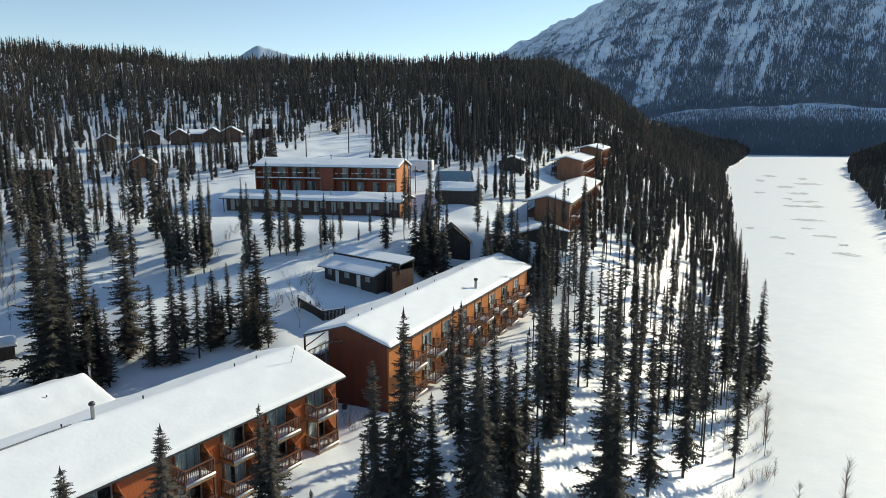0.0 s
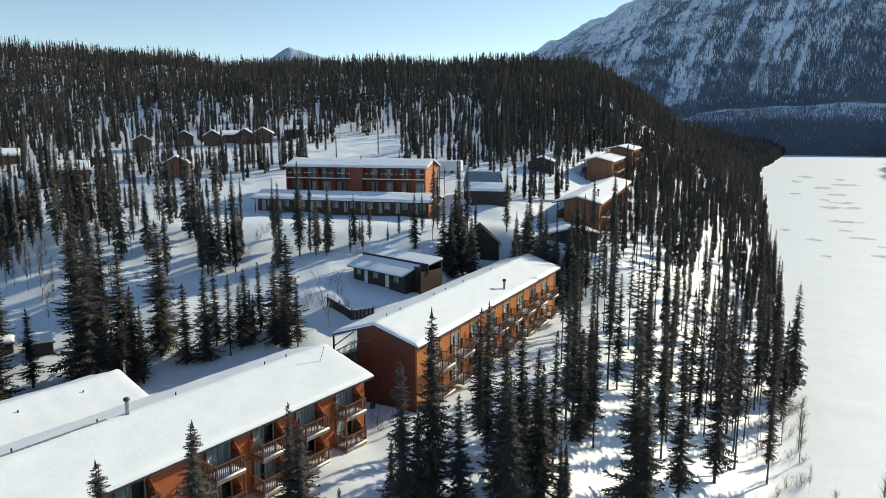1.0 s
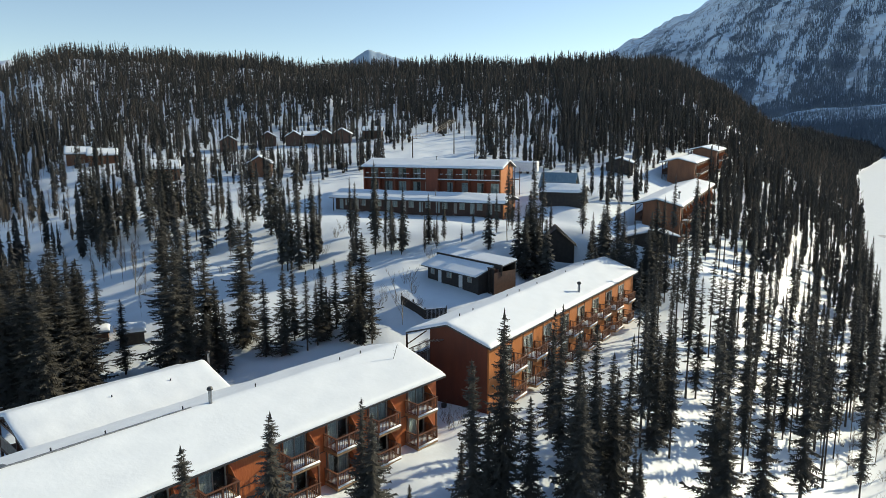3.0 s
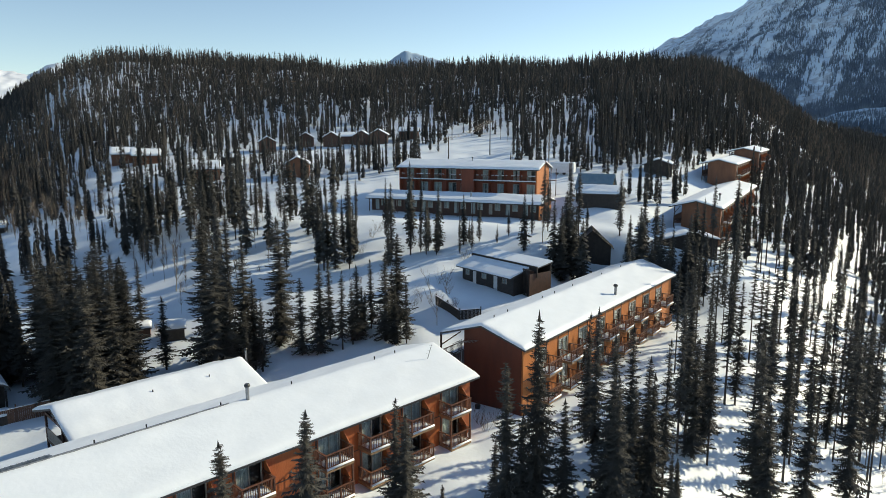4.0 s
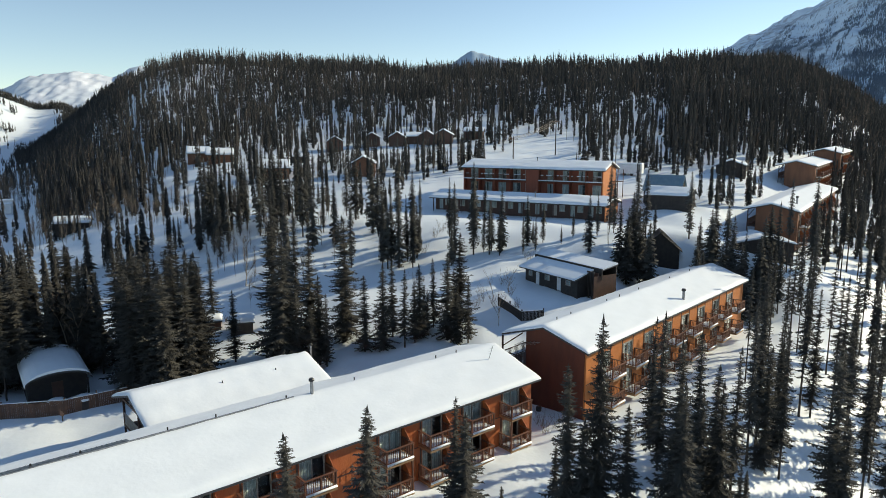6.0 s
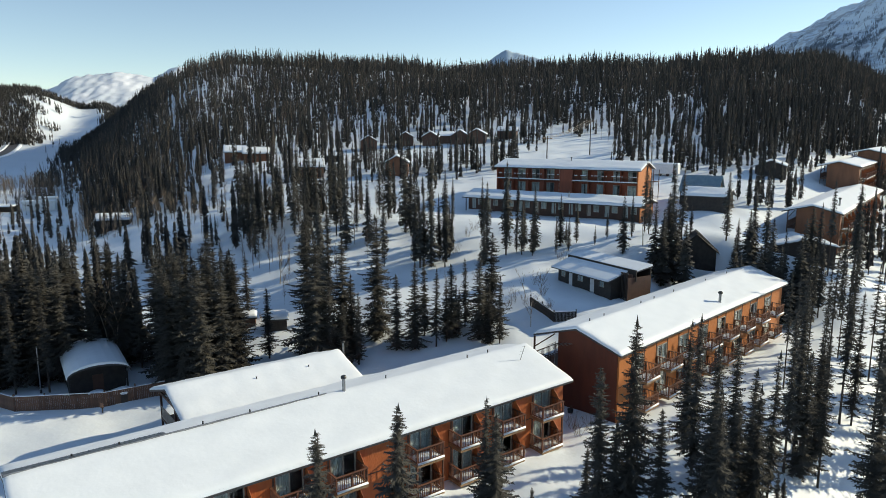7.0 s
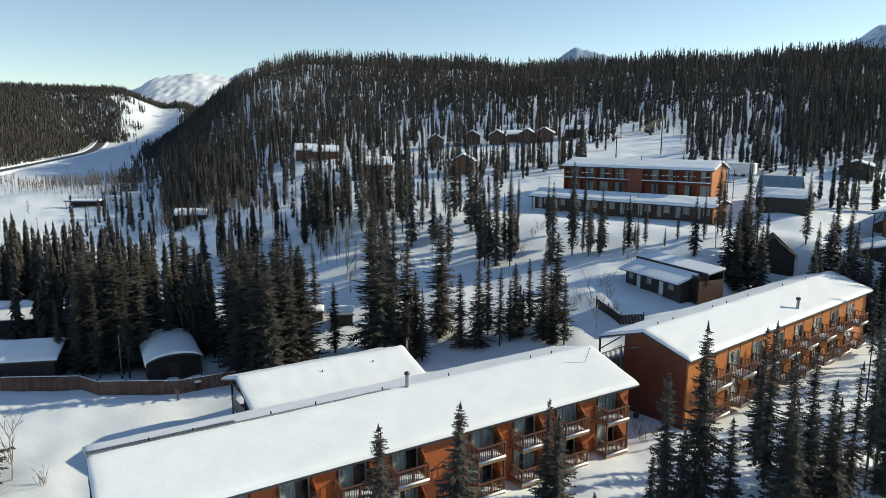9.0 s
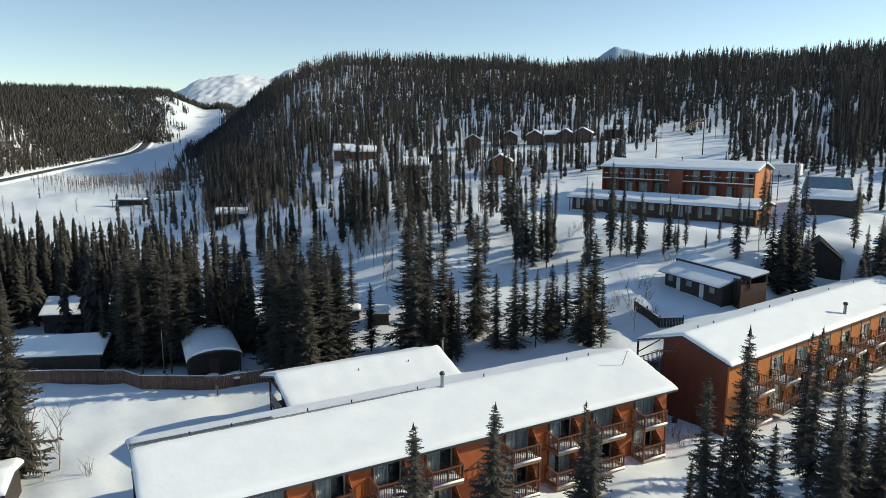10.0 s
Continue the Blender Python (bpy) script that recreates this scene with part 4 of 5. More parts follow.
def rough_crown(seed, h=12.0, spread=1.2, bare=0.1, step=0.36):
    """A lighter crown for trees farther off: each bough two drooping wings and a tip."""
    r = random.Random(seed)
    v, f = [], []
    z = h * bare
    bulge = [r.uniform(0.65, 1.2) for _ in range(9)]
    while z < h - 0.1:
        t = (z - h * bare) / (h * (1 - bare))
        b = bulge[int(t * 7.99)] * (1 - (t * 8 % 1)) + bulge[int(t * 7.99) + 1] * (t * 8 % 1)
        rad = spread * b * (1 - t) ** 0.8 * min(1, 0.5 + t * 3.5) + 0.09
        n = 6 if t < 0.8 else 4
        a0 = r.uniform(0, 6.28)
        for k in range(n):
            a = a0 + 6.283 * k / n + r.uniform(-0.4, 0.4)
            L = rad * r.uniform(0.5, 1.25)
            d, s = Vector((math.cos(a), math.sin(a), 0)), Vector((-math.sin(a), math.cos(a), 0))
            o = Vector((0, 0, z + r.uniform(-0.12, 0.12)))
            drop = Vector((0, 0, -L * r.uniform(0.3, 0.7)))
            mid, tip = o + d * L * 0.5 + drop * 0.4, o + d * L + drop
            w = L * 0.29 + 0.085
            for e in (-1, 1):
                k0 = len(v)
                v.extend((o, mid, mid + s * e * w * r.uniform(0.6, 1.2) + d * w * 0.3 - Vector((0, 0, w * r.uniform(0.3, 0.8))), tip, mid + s * e * w * 0.8 + d * w * 0.9 - Vector((0, 0, w * r.uniform(0.3, 0.9)))))
                f.extend(((k0, k0 + 1, k0 + 2), (k0 + 1, k0 + 3, k0 + 4)))
        z += r.uniform(0.8, 1.2) * step * (1.1 - 0.45 * t)
    k0 = len(v)
    v.extend(((0.08, 0, h - 0.6), (-0.05, 0.06, h - 0.6), (-0.05, -0.06, h - 0.6), (0, 0, h + 0.2)))
    f.extend(((k0, k0 + 1, k0 + 3), (k0 + 1, k0 + 2, k0 + 3), (k0 + 2, k0, k0 + 3)))
    return [tuple(p) for p in v], f


def spruce_trunk(h=12.0):
    r = 0.0078 * h
    return Geo().tube([(0, 0, -0.5), (0, 0, h * 0.1), (0, 0, h * 0.5), (0, 0, h * 0.97)], [r * 1.25, r, r * 0.62, 0.015], 7).mesh("trunk", BARK)


KINDS = []
TRUNK = spruce_trunk()
for i, (spread, bare, thin) in enumerate(((1.35, 0.04, 0.0), (1.1, 0.10, 0.05), (0.95, 0.22, 0.12), (1.5, 0.05, 0.0), (0.85, 0.32, 0.2), (1.15, 0.16, 0.1), (1.0, 0.06, 0.05), (0.8, 0.42, 0.25))):
    KINDS.append(spruce_crown(100 + i, 12.0, spread, bare, thin))
ROUGH = [fast_mesh("crown", *rough_crown(200 + i, 12.0, spread, bare, 0.23), NEEDLES) for i, (spread, bare) in enumerate(((1.35, 0.04), (1.1, 0.10), (0.95, 0.22), (1.5, 0.05), (0.85, 0.32), (1.15, 0.16), (1.0, 0.06), (0.8, 0.42)))]
SPRUCES = []


def spruce(x, y, h, kind, width=1.0, label="slender dark green spruce standing in deep snow"):
    t = thing("spruce", pose(x, y, gz(x, y) - 0.05, 0, 0, (x * 37 + y * 91) % 360), label, "tree", "spruces round the lodges")
    s = h / 12.0
    t.scale = (s * width, s * width, s)
    part("trunk", TRUNK, BARK, t)
    part("crown", (ROUGH if math.hypot(x, y) > 92 else KINDS)[kind], NEEDLES, t)
    SPRUCES.append((x, y))
    return t


def free(x, y, margin=0.0):
    ok = np.ones(np.shape(x), bool)
    for cx, cy, a, hx, hy in FOOT:
        dx, dy = x - cx, y - cy
        ok &= (np.abs(dx * math.cos(a) + dy * math.sin(a)) > hx + margin) | (np.abs(-dx * math.sin(a) + dy * math.cos(a)) > hy + margin)
    return ok


def inside(x, y, cx, cy, hx, hy, yaw=0.0):
    a = math.radians(yaw)
    dx, dy = x - cx, y - cy
    return np.abs((dx * math.cos(a) + dy * math.sin(a)) / hx) ** 2.5 + np.abs((-dx * math.sin(a) + dy * math.cos(a)) / hy) ** 2.5 < 1


def density(x, y):
    """Trees per square metre."""
    r = np.hypot(x, y)
    d = bank_distance(x, y)
    over = x - river_left(y) - river_width(y)
    n = value_noise(x / 38, y / 38, 21) + 0.6 * value_noise(x / 14, y / 14, 22)
    dr = road_side(x, y)
    dl = flank(x, y)
    az = np.degrees(np.arctan2(-x, y))
    rules = [
        (over > 3, 0.12 + 0 * x),
        ((r > 1000) & (az > 42), np.where((az > 45.6 + 0.8 * n) & (az < 50.4 + 1.3 * n) & (r < 1260), 0, 0.10)),
        (d < 1.5, 0 * x),
        ((dr > -40) & (dr < 12), 0 * x),
        ((dr >= 16) & (dr < 70) & (az < 51.0 + 1.2 * n) & (az > 44), 0 * x),
        (dr >= 130, 0.012 + 0 * x),
        (dr >= 12, 0.17 + 0 * x),
        ((d < 30) & (y > 84), np.where(y > 130, 0.12, 0.042)),
        ((d < 30) & (y > 58) & (x > 6), 0.048 + 0 * x),
        (inside(x, y, 12, 152, 6, 10, 0) | inside(x, y, -76, 43, 13, 8, 36), 0 * x),
        (inside(x, y, -74, 190, 34, 15, 8) | inside(x, y, -116, 154, 13, 9, 35) | inside(x, y, -83, 138, 10, 8, 30) | inside(x, y, -116, 106, 20, 12, 45), 0.008 + 0 * x),
        ((dl < 6) & (r > 135) & (az > 44), np.where(dl > -14, 0.022, 0.0003)),
        ((dl < 0) & (r > 95) & (r > np.interp(az, [37, 43, 48, 52, 56], [104, 95, 95, 125, 134])) & (az > 38), 0.004 + 0 * x),
        (inside(x, y, -22, 137, 30, 22, -12) | inside(x, y, -30, 182, 11, 36, 4), 0 * x),
        (inside(x, y, -16, 108, 32, 13, -10), 0.016 + 0 * x),
        (inside(x, y, -14, 82, 16, 24, 65) | inside(x, y, -55, 38, 26, 15, 30), 0 * x),
        ((y > 175) & (x > 4), 0.17 + 0 * x),
        ((dl > 0) & (dl < 95) & (y > 100) & (x < -105), np.where(dl < 26, 0.16, np.where(n > -0.2, 0.11, 0.05))),
        ((y > 270) & (dl > 0), np.where(n > -0.5, 0.115, 0.05)),
        ((y > 150) & (dl > 0), np.where(n > -0.3, 0.082, 0.03)),
        ((dl > 0) & (y > 100) & (x < -110), np.where(n > 0.0, 0.065, 0.025)),
        ((dl > 0) & (y > 100), np.where(n > 0.05, 0.08, 0.018)),
        ((az > 37) & (r > 77) & (r < 4 * n + np.interp(az, [37, 43, 48, 52, 56], [100, 92, 95, 125, 134])), np.interp(az, [37, 40, 42, 49], [0.004, 0.01, 0.09, 0.19])),
        ((az > 25) & (r > 76) & (r < 112) & (y > 58), np.where(az > 32, np.where(n > 0.45, 0.014, 0.003), np.where(n > 0.3, 0.04, 0.012))),
        ((y > 88) & (x < -18), np.where(n > 0.2, 0.055, 0.018)),
        ((x > 2) & (y > 97), 0.075 + 0 * x),
    ]
    return np.select([c for c, _ in rules], [v for _, v in rules], 0.0)


def scatter(seed, n, r0, r1, a0, a1):
    """Random trees over a fan of ground, thinned by density: x, y and two random numbers each."""
    rnd = np.random.RandomState(seed)
    area = math.radians(a1 - a0) * (r1 * r1 - r0 * r0) / 2
    r, a = np.sqrt(rnd.uniform(r0 * r0, r1 * r1, n)), np.radians(rnd.uniform(a0, a1, n))
    x, y = -np.sin(a) * r, np.cos(a) * r
    keep = (rnd.uniform(0, 1, n) * n / area < density(x, y)) & free(x, y)
    return np.stack([x, y, rnd.uniform(0, 1, n), rnd.uniform(0, 1, n)], -1)[keep].tolist()


# single trees: x, y, height, shape
RIVER_STAND = [
    (13.5, 52.0, 16.4, 3), (-2.6, 43.6, 14.4, 0), (-4.6, 43.2, 10.8, 3), (0.8, 55.8, 11.4, 1), (1.4, 52.3, 12.8, 1), (2.6, 46.4, 13.7, 0),
    (3.9, 49.5, 13.3, 1), (5.3, 47.8, 11.2, 0), (6.6, 50.9, 12.7, 2), (7.4, 49.0, 5.2, 6), (9.6, 60.7, 15.0, 2), (12.0, 63.9, 12.4, 4),
    (18.6, 62.7, 12.4, 2), (18.7, 57.2, 14.8, 1), (23.5, 70.1, 16.0, 4), (26.6, 75.8, 8.6, 4), (24.0, 63.0, 17.5, 1), (28.9, 71.1, 12.3, 4)]
RIVER_EDGE = [(31.2, 74.1, 9.5, 4), (29.3, 74.4, 16.0, 5), (36.5, 79.5, 15.0, 5), (39.1, 82.4, 13.0, 1), (44.4, 91.4, 16.0, 0), (32.2, 70.2, 3.9, 6),
              (33.5, 83.0, 14.5, 2), (30.4, 81.0, 13.0, 5), (40.5, 88.0, 14.0, 5), (20.0, 74.0, 13.0, 2), (15.0, 71.5, 14.0, 4), (11.0, 70.0, 12.0, 2)]
BACK_STAND = [
    (-40.7, 66.5, 16.0, 3), (-37.8, 63.6, 15.2, 0), (-38.2, 65.7, 9.0, 6), (-36.8, 67.7, 13.9, 0), (-35.0, 66.3, 10.3, 6), (-34.5, 72.2, 14.9, 3),
    (-33.9, 65.8, 8.5, 1), (-28.9, 70.3, 10.2, 0), (-29.0, 73.5, 9.7, 1), (-26.6, 71.2, 9.3, 5), (-25.6, 73.7, 9.0, 0), (-24.7, 76.1, 8.6, 1),
    (-22.2, 73.7, 10.6, 0), (-21.7, 77.0, 11.2, 3), (-19.6, 73.4, 8.0, 1), (-53.9, 61.8, 12.9, 0), (-54.6, 66.5, 14.1, 3), (-51.5, 66.3, 11.5, 1)]
YARD_STAND = [(-53.4, 72.4, 9.7, 5), (-44.5, 64.0, 8.4, 6), (-53.6, 59.4, 11.3, 0), (-19.2, 31.9, 9.4, 0), (-16.0, 35.9, 10.0, 0), (-11.9, 41.2, 8.6, 1),
              (-11.0, 40.8, 7.8, 0), (-8.6, 41.1, 2.9, 6), (-5.7, 45.6, 4.1, 6), (-51.9, 27.1, 15.0, 3), (-53.6, 28.2, 12.2, 1), (-53.0, 25.6, 13.5, 0)]
SLOPE_STAND = [
    (-35.0, 91.6, 12.1, 0), (-38.2, 93.4, 9.7, 1), (-36.5, 92.4, 11.4, 6), (-33.4, 93.7, 10.3, 5), (-27.6, 95.2, 11.6, 1), (-25.3, 97.6, 11.1, 1),
    (-22.9, 97.7, 8.3, 1), (-21.5, 99.8, 9.9, 0), (-18.0, 102.1, 7.9, 0), (-15.8, 103.6, 6.2, 1), (-13.0, 103.6, 3.0, 6), (-11.5, 106.0, 4.3, 1),
    (-8.6, 100.8, 8.9, 0), (-4.1, 99.0, 10.6, 0), (-3.0, 99.1, 10.3, 1), (-2.0, 105.1, 13.7, 4), (-0.7, 107.2, 12.5, 4), (0.6, 109.4, 5.5, 1),
    (5.7, 110.2, 10.4, 1), (9.2, 107.3, 11.2, 0), (10.9, 106.8, 10.9, 1), (7.1, 106.9, 7.2, 5)]
SHADE_STAND = [(-46.5, 54.0, 12.0, 3), (-43.5, 57.0, 13.0, 0), (-49.5, 55.0, 12.0, 0), (-42.0, 59.5, 14.0, 3), (-63.0, 46.8, 11.0, 5), (-65.5, 46.5, 10.0, 1), (-60.3, 48.4, 11.0, 2), (-68.0, 46.0, 9.0, 5),
               (-36.0, 96.5, 11.0, 0), (-38.5, 96.0, 12.0, 1), (-40.5, 93.5, 10.5, 0), (-34.0, 97.0, 10.0, 1), (-31.5, 94.5, 11.0, 5), (-42.5, 97.0, 9.5, 1), (-37.0, 100.0, 10.0, 0), (-30.0, 97.5, 9.0, 1), (-29.0, 92.5, 10.0, 0), (-41.0, 90.0, 8.5, 5), (-45.0, 93.5, 10.0, 0), (-33.0, 100.5, 8.0, 6)]
CABIN_STAND = [(0.0, 98.5, 11.0, 3), (-1.5, 100.5, 10.5, 3), (-3.0, 98.0, 9.5, 0), (-1.0, 103.0, 9.0, 1), (6.5, 102.0, 10.0, 0), (8.5, 100.5, 9.0, 1), (11.0, 101.5, 10.5, 0), (13.0, 103.0, 11.0, 1), (15.5, 104.0, 12.0, 0), (17.5, 102.0, 11.0, 5),
               (7.0, 97.5, 10.0, 0), (9.5, 98.0, 11.0, 3), (12.0, 98.5, 11.0, 3), (14.5, 100.0, 12.0, 3), (8.5, 105.0, 11.0, 3), (11.5, 104.5, 11.0, 0), (16.5, 106.0, 12.0, 3), (-2.5, 103.5, 10.0, 3)]
FENCE_STAND = [(-46.0, 56.2, 13.5, 3), (-44.0, 55.4, 12.5, 3), (-42.4, 57.6, 13.5, 0), (-40.8, 58.6, 13.0, 3), (-47.4, 59.8, 13.5, 3), (-52.4, 60.2, 13.5, 0), (-55.2, 59.4, 13.0, 3), (-57.4, 60.6, 13.5, 3), (-60.6, 58.6, 12.5, 0), (-63.4, 60.2, 13.5, 3), (-66.8, 62.0, 13.0, 3), (-70.2, 60.6, 13.5, 0),
               (-50.5, 54.5, 13.0, 3), (-48.8, 52.9, 12.5, 3), (-51.5, 57.2, 13.5, 3), (-49.0, 57.4, 13.0, 3), (-53.5, 58.4, 13.0, 3), (-65.5, 47.4, 13.0, 3), (-63.0, 49.5, 13.0, 3), (-67.0, 48.6, 13.5, 3),
               (-43.8, 59.8, 14.5, 3), (-68.5, 51.0, 14.0, 3), (-61.5, 51.5, 13.0, 3),
               (-44.5, 52.8, 13.0, 3), (-47.2, 53.2, 12.0, 3), (-45.2, 58.2, 14.0, 3), (-63.5, 54.0, 13.0, 3), (-67.0, 56.0, 13.0, 3), (-64.0, 51.8, 12.0, 3), (-73.0, 56.5, 13.5, 0),
               (-62.5, 50.2, 10.5, 5), (-65.0, 49.0, 9.0, 2), (-60.2, 53.8, 12.0, 1), (-68.5, 48.6, 11.0, 0), (-66.2, 52.5, 12.5, 5), (-58.8, 57.0, 12.5, 0), (-56.0, 56.5, 11.5, 1),
               (-48.0, 56.5, 12.5, 0), (-46.0, 59.0, 13.0, 1), (-50.5, 60.5, 13.5, 3), (-47.5, 62.0, 12.0, 5)]
for stand in (SHADE_STAND, CABIN_STAND, FENCE_STAND, RIVER_STAND, RIVER_EDGE, BACK_STAND, YARD_STAND, SLOPE_STAND):
    for x, y, h, k in stand:
        if stand in (SHADE_STAND, FENCE_STAND) and y > 0.73 * -x / 0.555 and y > 50:
            continue
        spruce(x, y, h, k, (1.5 if stand in (BACK_STAND, YARD_STAND, SHADE_STAND, FENCE_STAND, CABIN_STAND) else 1.15) if k in (0, 3, 6) else (1.2 if stand in (BACK_STAND, YARD_STAND, SLOPE_STAND) else 1.0))

# younger trees crowd round the big ones
young = random.Random(23)
for x, y, h, k in BACK_STAND + SLOPE_STAND[:10] + RIVER_STAND[:12]:
    for _ in range(1):
        a, o = young.uniform(0, 6.28), young.uniform(1.0, 2.3)
        px, py = x + o * math.cos(a), y + o * math.sin(a)
        if bool(free(np.array([px]), np.array([py]))[0]):
            spruce(px, py, h * young.uniform(0.45, 0.9), young.choice((0, 1, 3, 5)), 1.25)

bank_trees = random.Random(17)
for k in range(22):
    y = 84 + 3.8 * k + bank_trees.uniform(-1.2, 1.2)
    spruce(float(river_left(y)) - bank_trees.uniform(0.8, 4.5), y, bank_trees.uniform(11.5, 15.5), bank_trees.choice((1, 5, 2, 6, 4)), 0.9)

near = scatter(5, 7500, 58, 130, -36, 68)
stand = [q for q in near if q[0] < -0.75 * q[1]]
def before_lodge(x, y):
    along, out = (x + 4.94) * 0.426 + (y - 59.67) * 0.905, (x + 4.94) * 0.905 - (y - 59.67) * 0.426
    return 4 < along < 37 and 0 < out < 6.5


near = [q for q in near if q[0] >= -0.75 * q[1] and not before_lodge(q[0], q[1]) and min(math.hypot(q[0] - a, q[1] - b) for a, b in SPRUCES) > 1.3][:460]
for x, y, p, q in near:
    d = float(bank_distance(x, y))
    h = (11 + 4.5 * p) if d < 34 or x < -40 else (5 + 8 * p)
    spruce(x, y, h, (2, 4, 7, 5, 4, 7, 2, 1)[int(q * 8)] if d < 34 else (0, 1, 3, 5, 6, 1, 0)[int(q * 7) % 7], 0.68 + 0.25 * p if d < 34 else 0.80 + 0.25 * p)


def slim_tree(seed, levels, sprays, reach):
    """A narrow spruce of unit height: ragged whorls of short drooping sprays round a thin stem, a spire on top."""
    r = random.Random(seed)
    v, f = [], []
    bare, lean = r.uniform(0.0, 0.07), (r.uniform(-0.015, 0.015), r.uniform(-0.015, 0.015))
    bulge = [r.uniform(0.55, 1.35) for _ in range(8)]
    for i in range(levels):
        t = (i + r.uniform(-0.3, 0.3)) / levels
        t = min(max(t, 0.0), 0.98)
        z = bare + (0.97 - bare) * t
        rad = reach * bulge[int(t * 7.99)] * (1 - t) ** 0.62 * min(1, 0.55 + 2.5 * t) + 0.006
        a0 = r.uniform(0, 6.28)
        for k in range(sprays):
            a = a0 + 6.283 * k / sprays + r.uniform(-0.5, 0.5)
            q, w = rad * r.uniform(0.5, 1.3), 1.35 * rad * r.uniform(0.6, 1.2)
            c, d = math.cos(a), math.sin(a)
            top = z + r.uniform(0.3, 0.9) * 1.3 / levels
            tip = z - q * r.uniform(0.15, 0.9)
            k0 = len(v)
            v.extend(((lean[0] * z - w * d * 0.35 + q * c * 0.1, lean[1] * z + w * c * 0.35 + q * d * 0.1, top),
                      (lean[0] * z + w * d * 0.35 + q * c * 0.25, lean[1] * z - w * c * 0.35 + q * d * 0.25, z - 0.5 / levels),
                      (lean[0] * z + q * c, lean[1] * z + q * d, tip)))
            f.append((k0, k0 + 1, k0 + 2))
    for lo, hi, w in ((-0.05, 0.85, 0.007), (0.86, 1.02, 0.010))[0 if levels > 6 else 1:]:
        k0 = len(v)
        v.extend(((w, 0, lo), (-w / 2, w * 0.87, lo), (-w / 2, -w * 0.87, lo), (lean[0], lean[1], hi)))
        f.extend(((k0, k0 + 1, k0 + 3), (k0 + 1, k0 + 2, k0 + 3), (k0 + 2, k0, k0 + 3)))
    return np.array(v), np.array(f)


def forest(name, points, levels, sprays, label, h0, h1, seed, reach=0.085):
    shapes = [slim_tree(seed + i, levels, sprays, reach) for i in range(9)]
    rnd = np.random.RandomState(seed)
    vs, fs, k = [], [], 0
    pts = np.array([(x, y) for x, y, _, _ in points])
    zz = ground(pts[:, 0], pts[:, 1])
    grove = value_noise(pts[:, 0] / 26, pts[:, 1] / 26, 71)
    for (x, y, p, q), z, g in zip(points, zz, grove):
        v, f = shapes[int((q * 97) % 8.99)]
        a, h = 6.28 * ((x * 3.7 + y * 9.1) % 1), (h0 + (h1 - h0) * p ** 1.25) * (1 + 0.14 * g)
        c, s = math.cos(a), math.sin(a)
        w = (0.55 * h + 0.45 * h1) * rnd.uniform(0.75, 1.25)
        vs.append(np.stack([x + w * (c * v[:, 0] - s * v[:, 1]), y + w * (s * v[:, 0] + c * v[:, 1]), z + h * v[:, 2]], -1))
        fs.append(f.astype(int) + k)
        k += len(v)
    return tagged(new(name, fast_mesh(name, np.concatenate(vs), np.concatenate(fs), FOREST)), label, "forest", kind="stuff")


middle, far, valley = scatter(6, 40000, 125, 270, -38, 68), scatter(7, 120000, 270, 620, -38, 68), scatter(8, 70000, 620, 1330, 41, 68) + [q for q in scatter(9, 40000, 620, 1500, -40, -12) if q[0] > river_left(q[1]) - 70]
forest("stand_forest", stand, 46, 6, "dense dark spruce stand behind the fence", 8.5, 14.5, 350, 0.10)
forest("mid_forest", [q for q in middle if q[3] < 0.86], 30, 5, "slender spruce forest on the snowy hillside", 3.5, 11.5, 300, 0.082)
forest("far_forest", [q for q in far if q[3] < 0.74], 8, 4, "dense spruce forest on the hilltop", 5, 12.5, 400, 0.085)
forest("valley_forest", valley, 3, 3, "distant spruce forest along the valley", 7, 14, 500, 0.13)


def bare_shape(seed, twigs):
    """Leafless aspen of unit height: a thin stem and upswept twigs."""
    r = random.Random(seed)
    v, f = [], []

    def blade(a, b, w):
        s = (b - a).cross(Vector((r.uniform(-1, 1), r.uniform(-1, 1), 0.1))).normalized() * w
        k = len(v)
        v.extend((a - s, a + s, b))
        f.append((k, k + 1, k + 2))

    for _ in range(2):
        blade(Vector((0, 0, -0.03)), Vector((r.uniform(-.03, .03), r.uniform(-.03, .03), 1.0)), 0.007)
    for i in range(twigs):
        z = r.uniform(0.3, 0.9)
        a, L = r.uniform(0, 6.28), r.uniform(0.08, 0.22) * (1.2 - z * 0.6)
        blade(Vector((0, 0, z)), Vector((math.cos(a) * L * 0.7, math.sin(a) * L * 0.7, z + L)), 0.0045)
    return np.array([tuple(p) for p in v]), np.array(f)


def bare_wood(name, points, twigs, h0, h1, label, seed):
    shapes = [bare_shape(seed + i, twigs) for i in range(5)]
    pts = np.array([(q[0], q[1]) for q in points])
    zz = ground(pts[:, 0], pts[:, 1])
    vs, fs, k = [], [], 0
    for (x, y, p, q), z in zip(points, zz):
        v, f = shapes[int(p * 4.99)]
        h = h0 + (h1 - h0) * p
        vs.append(v * h + np.array([x, y, z]))
        fs.append(f + k)
        k += len(v)
    return tagged(new(name, fast_mesh(name, np.concatenate(vs), np.concatenate(fs), TWIG)), label, "forest", kind="stuff")


bare_wood("bare_aspens", [q for q in middle if q[3] >= 0.86], 30, 5, 9, "leafless grey aspens among the spruces", 700)
bare_wood("far_aspens", [q for q in far if q[3] >= 0.74], 16, 7, 13, "leafless grey-brown aspens on the hilltop", 720)
rnd = np.random.RandomState(77)
edge = []
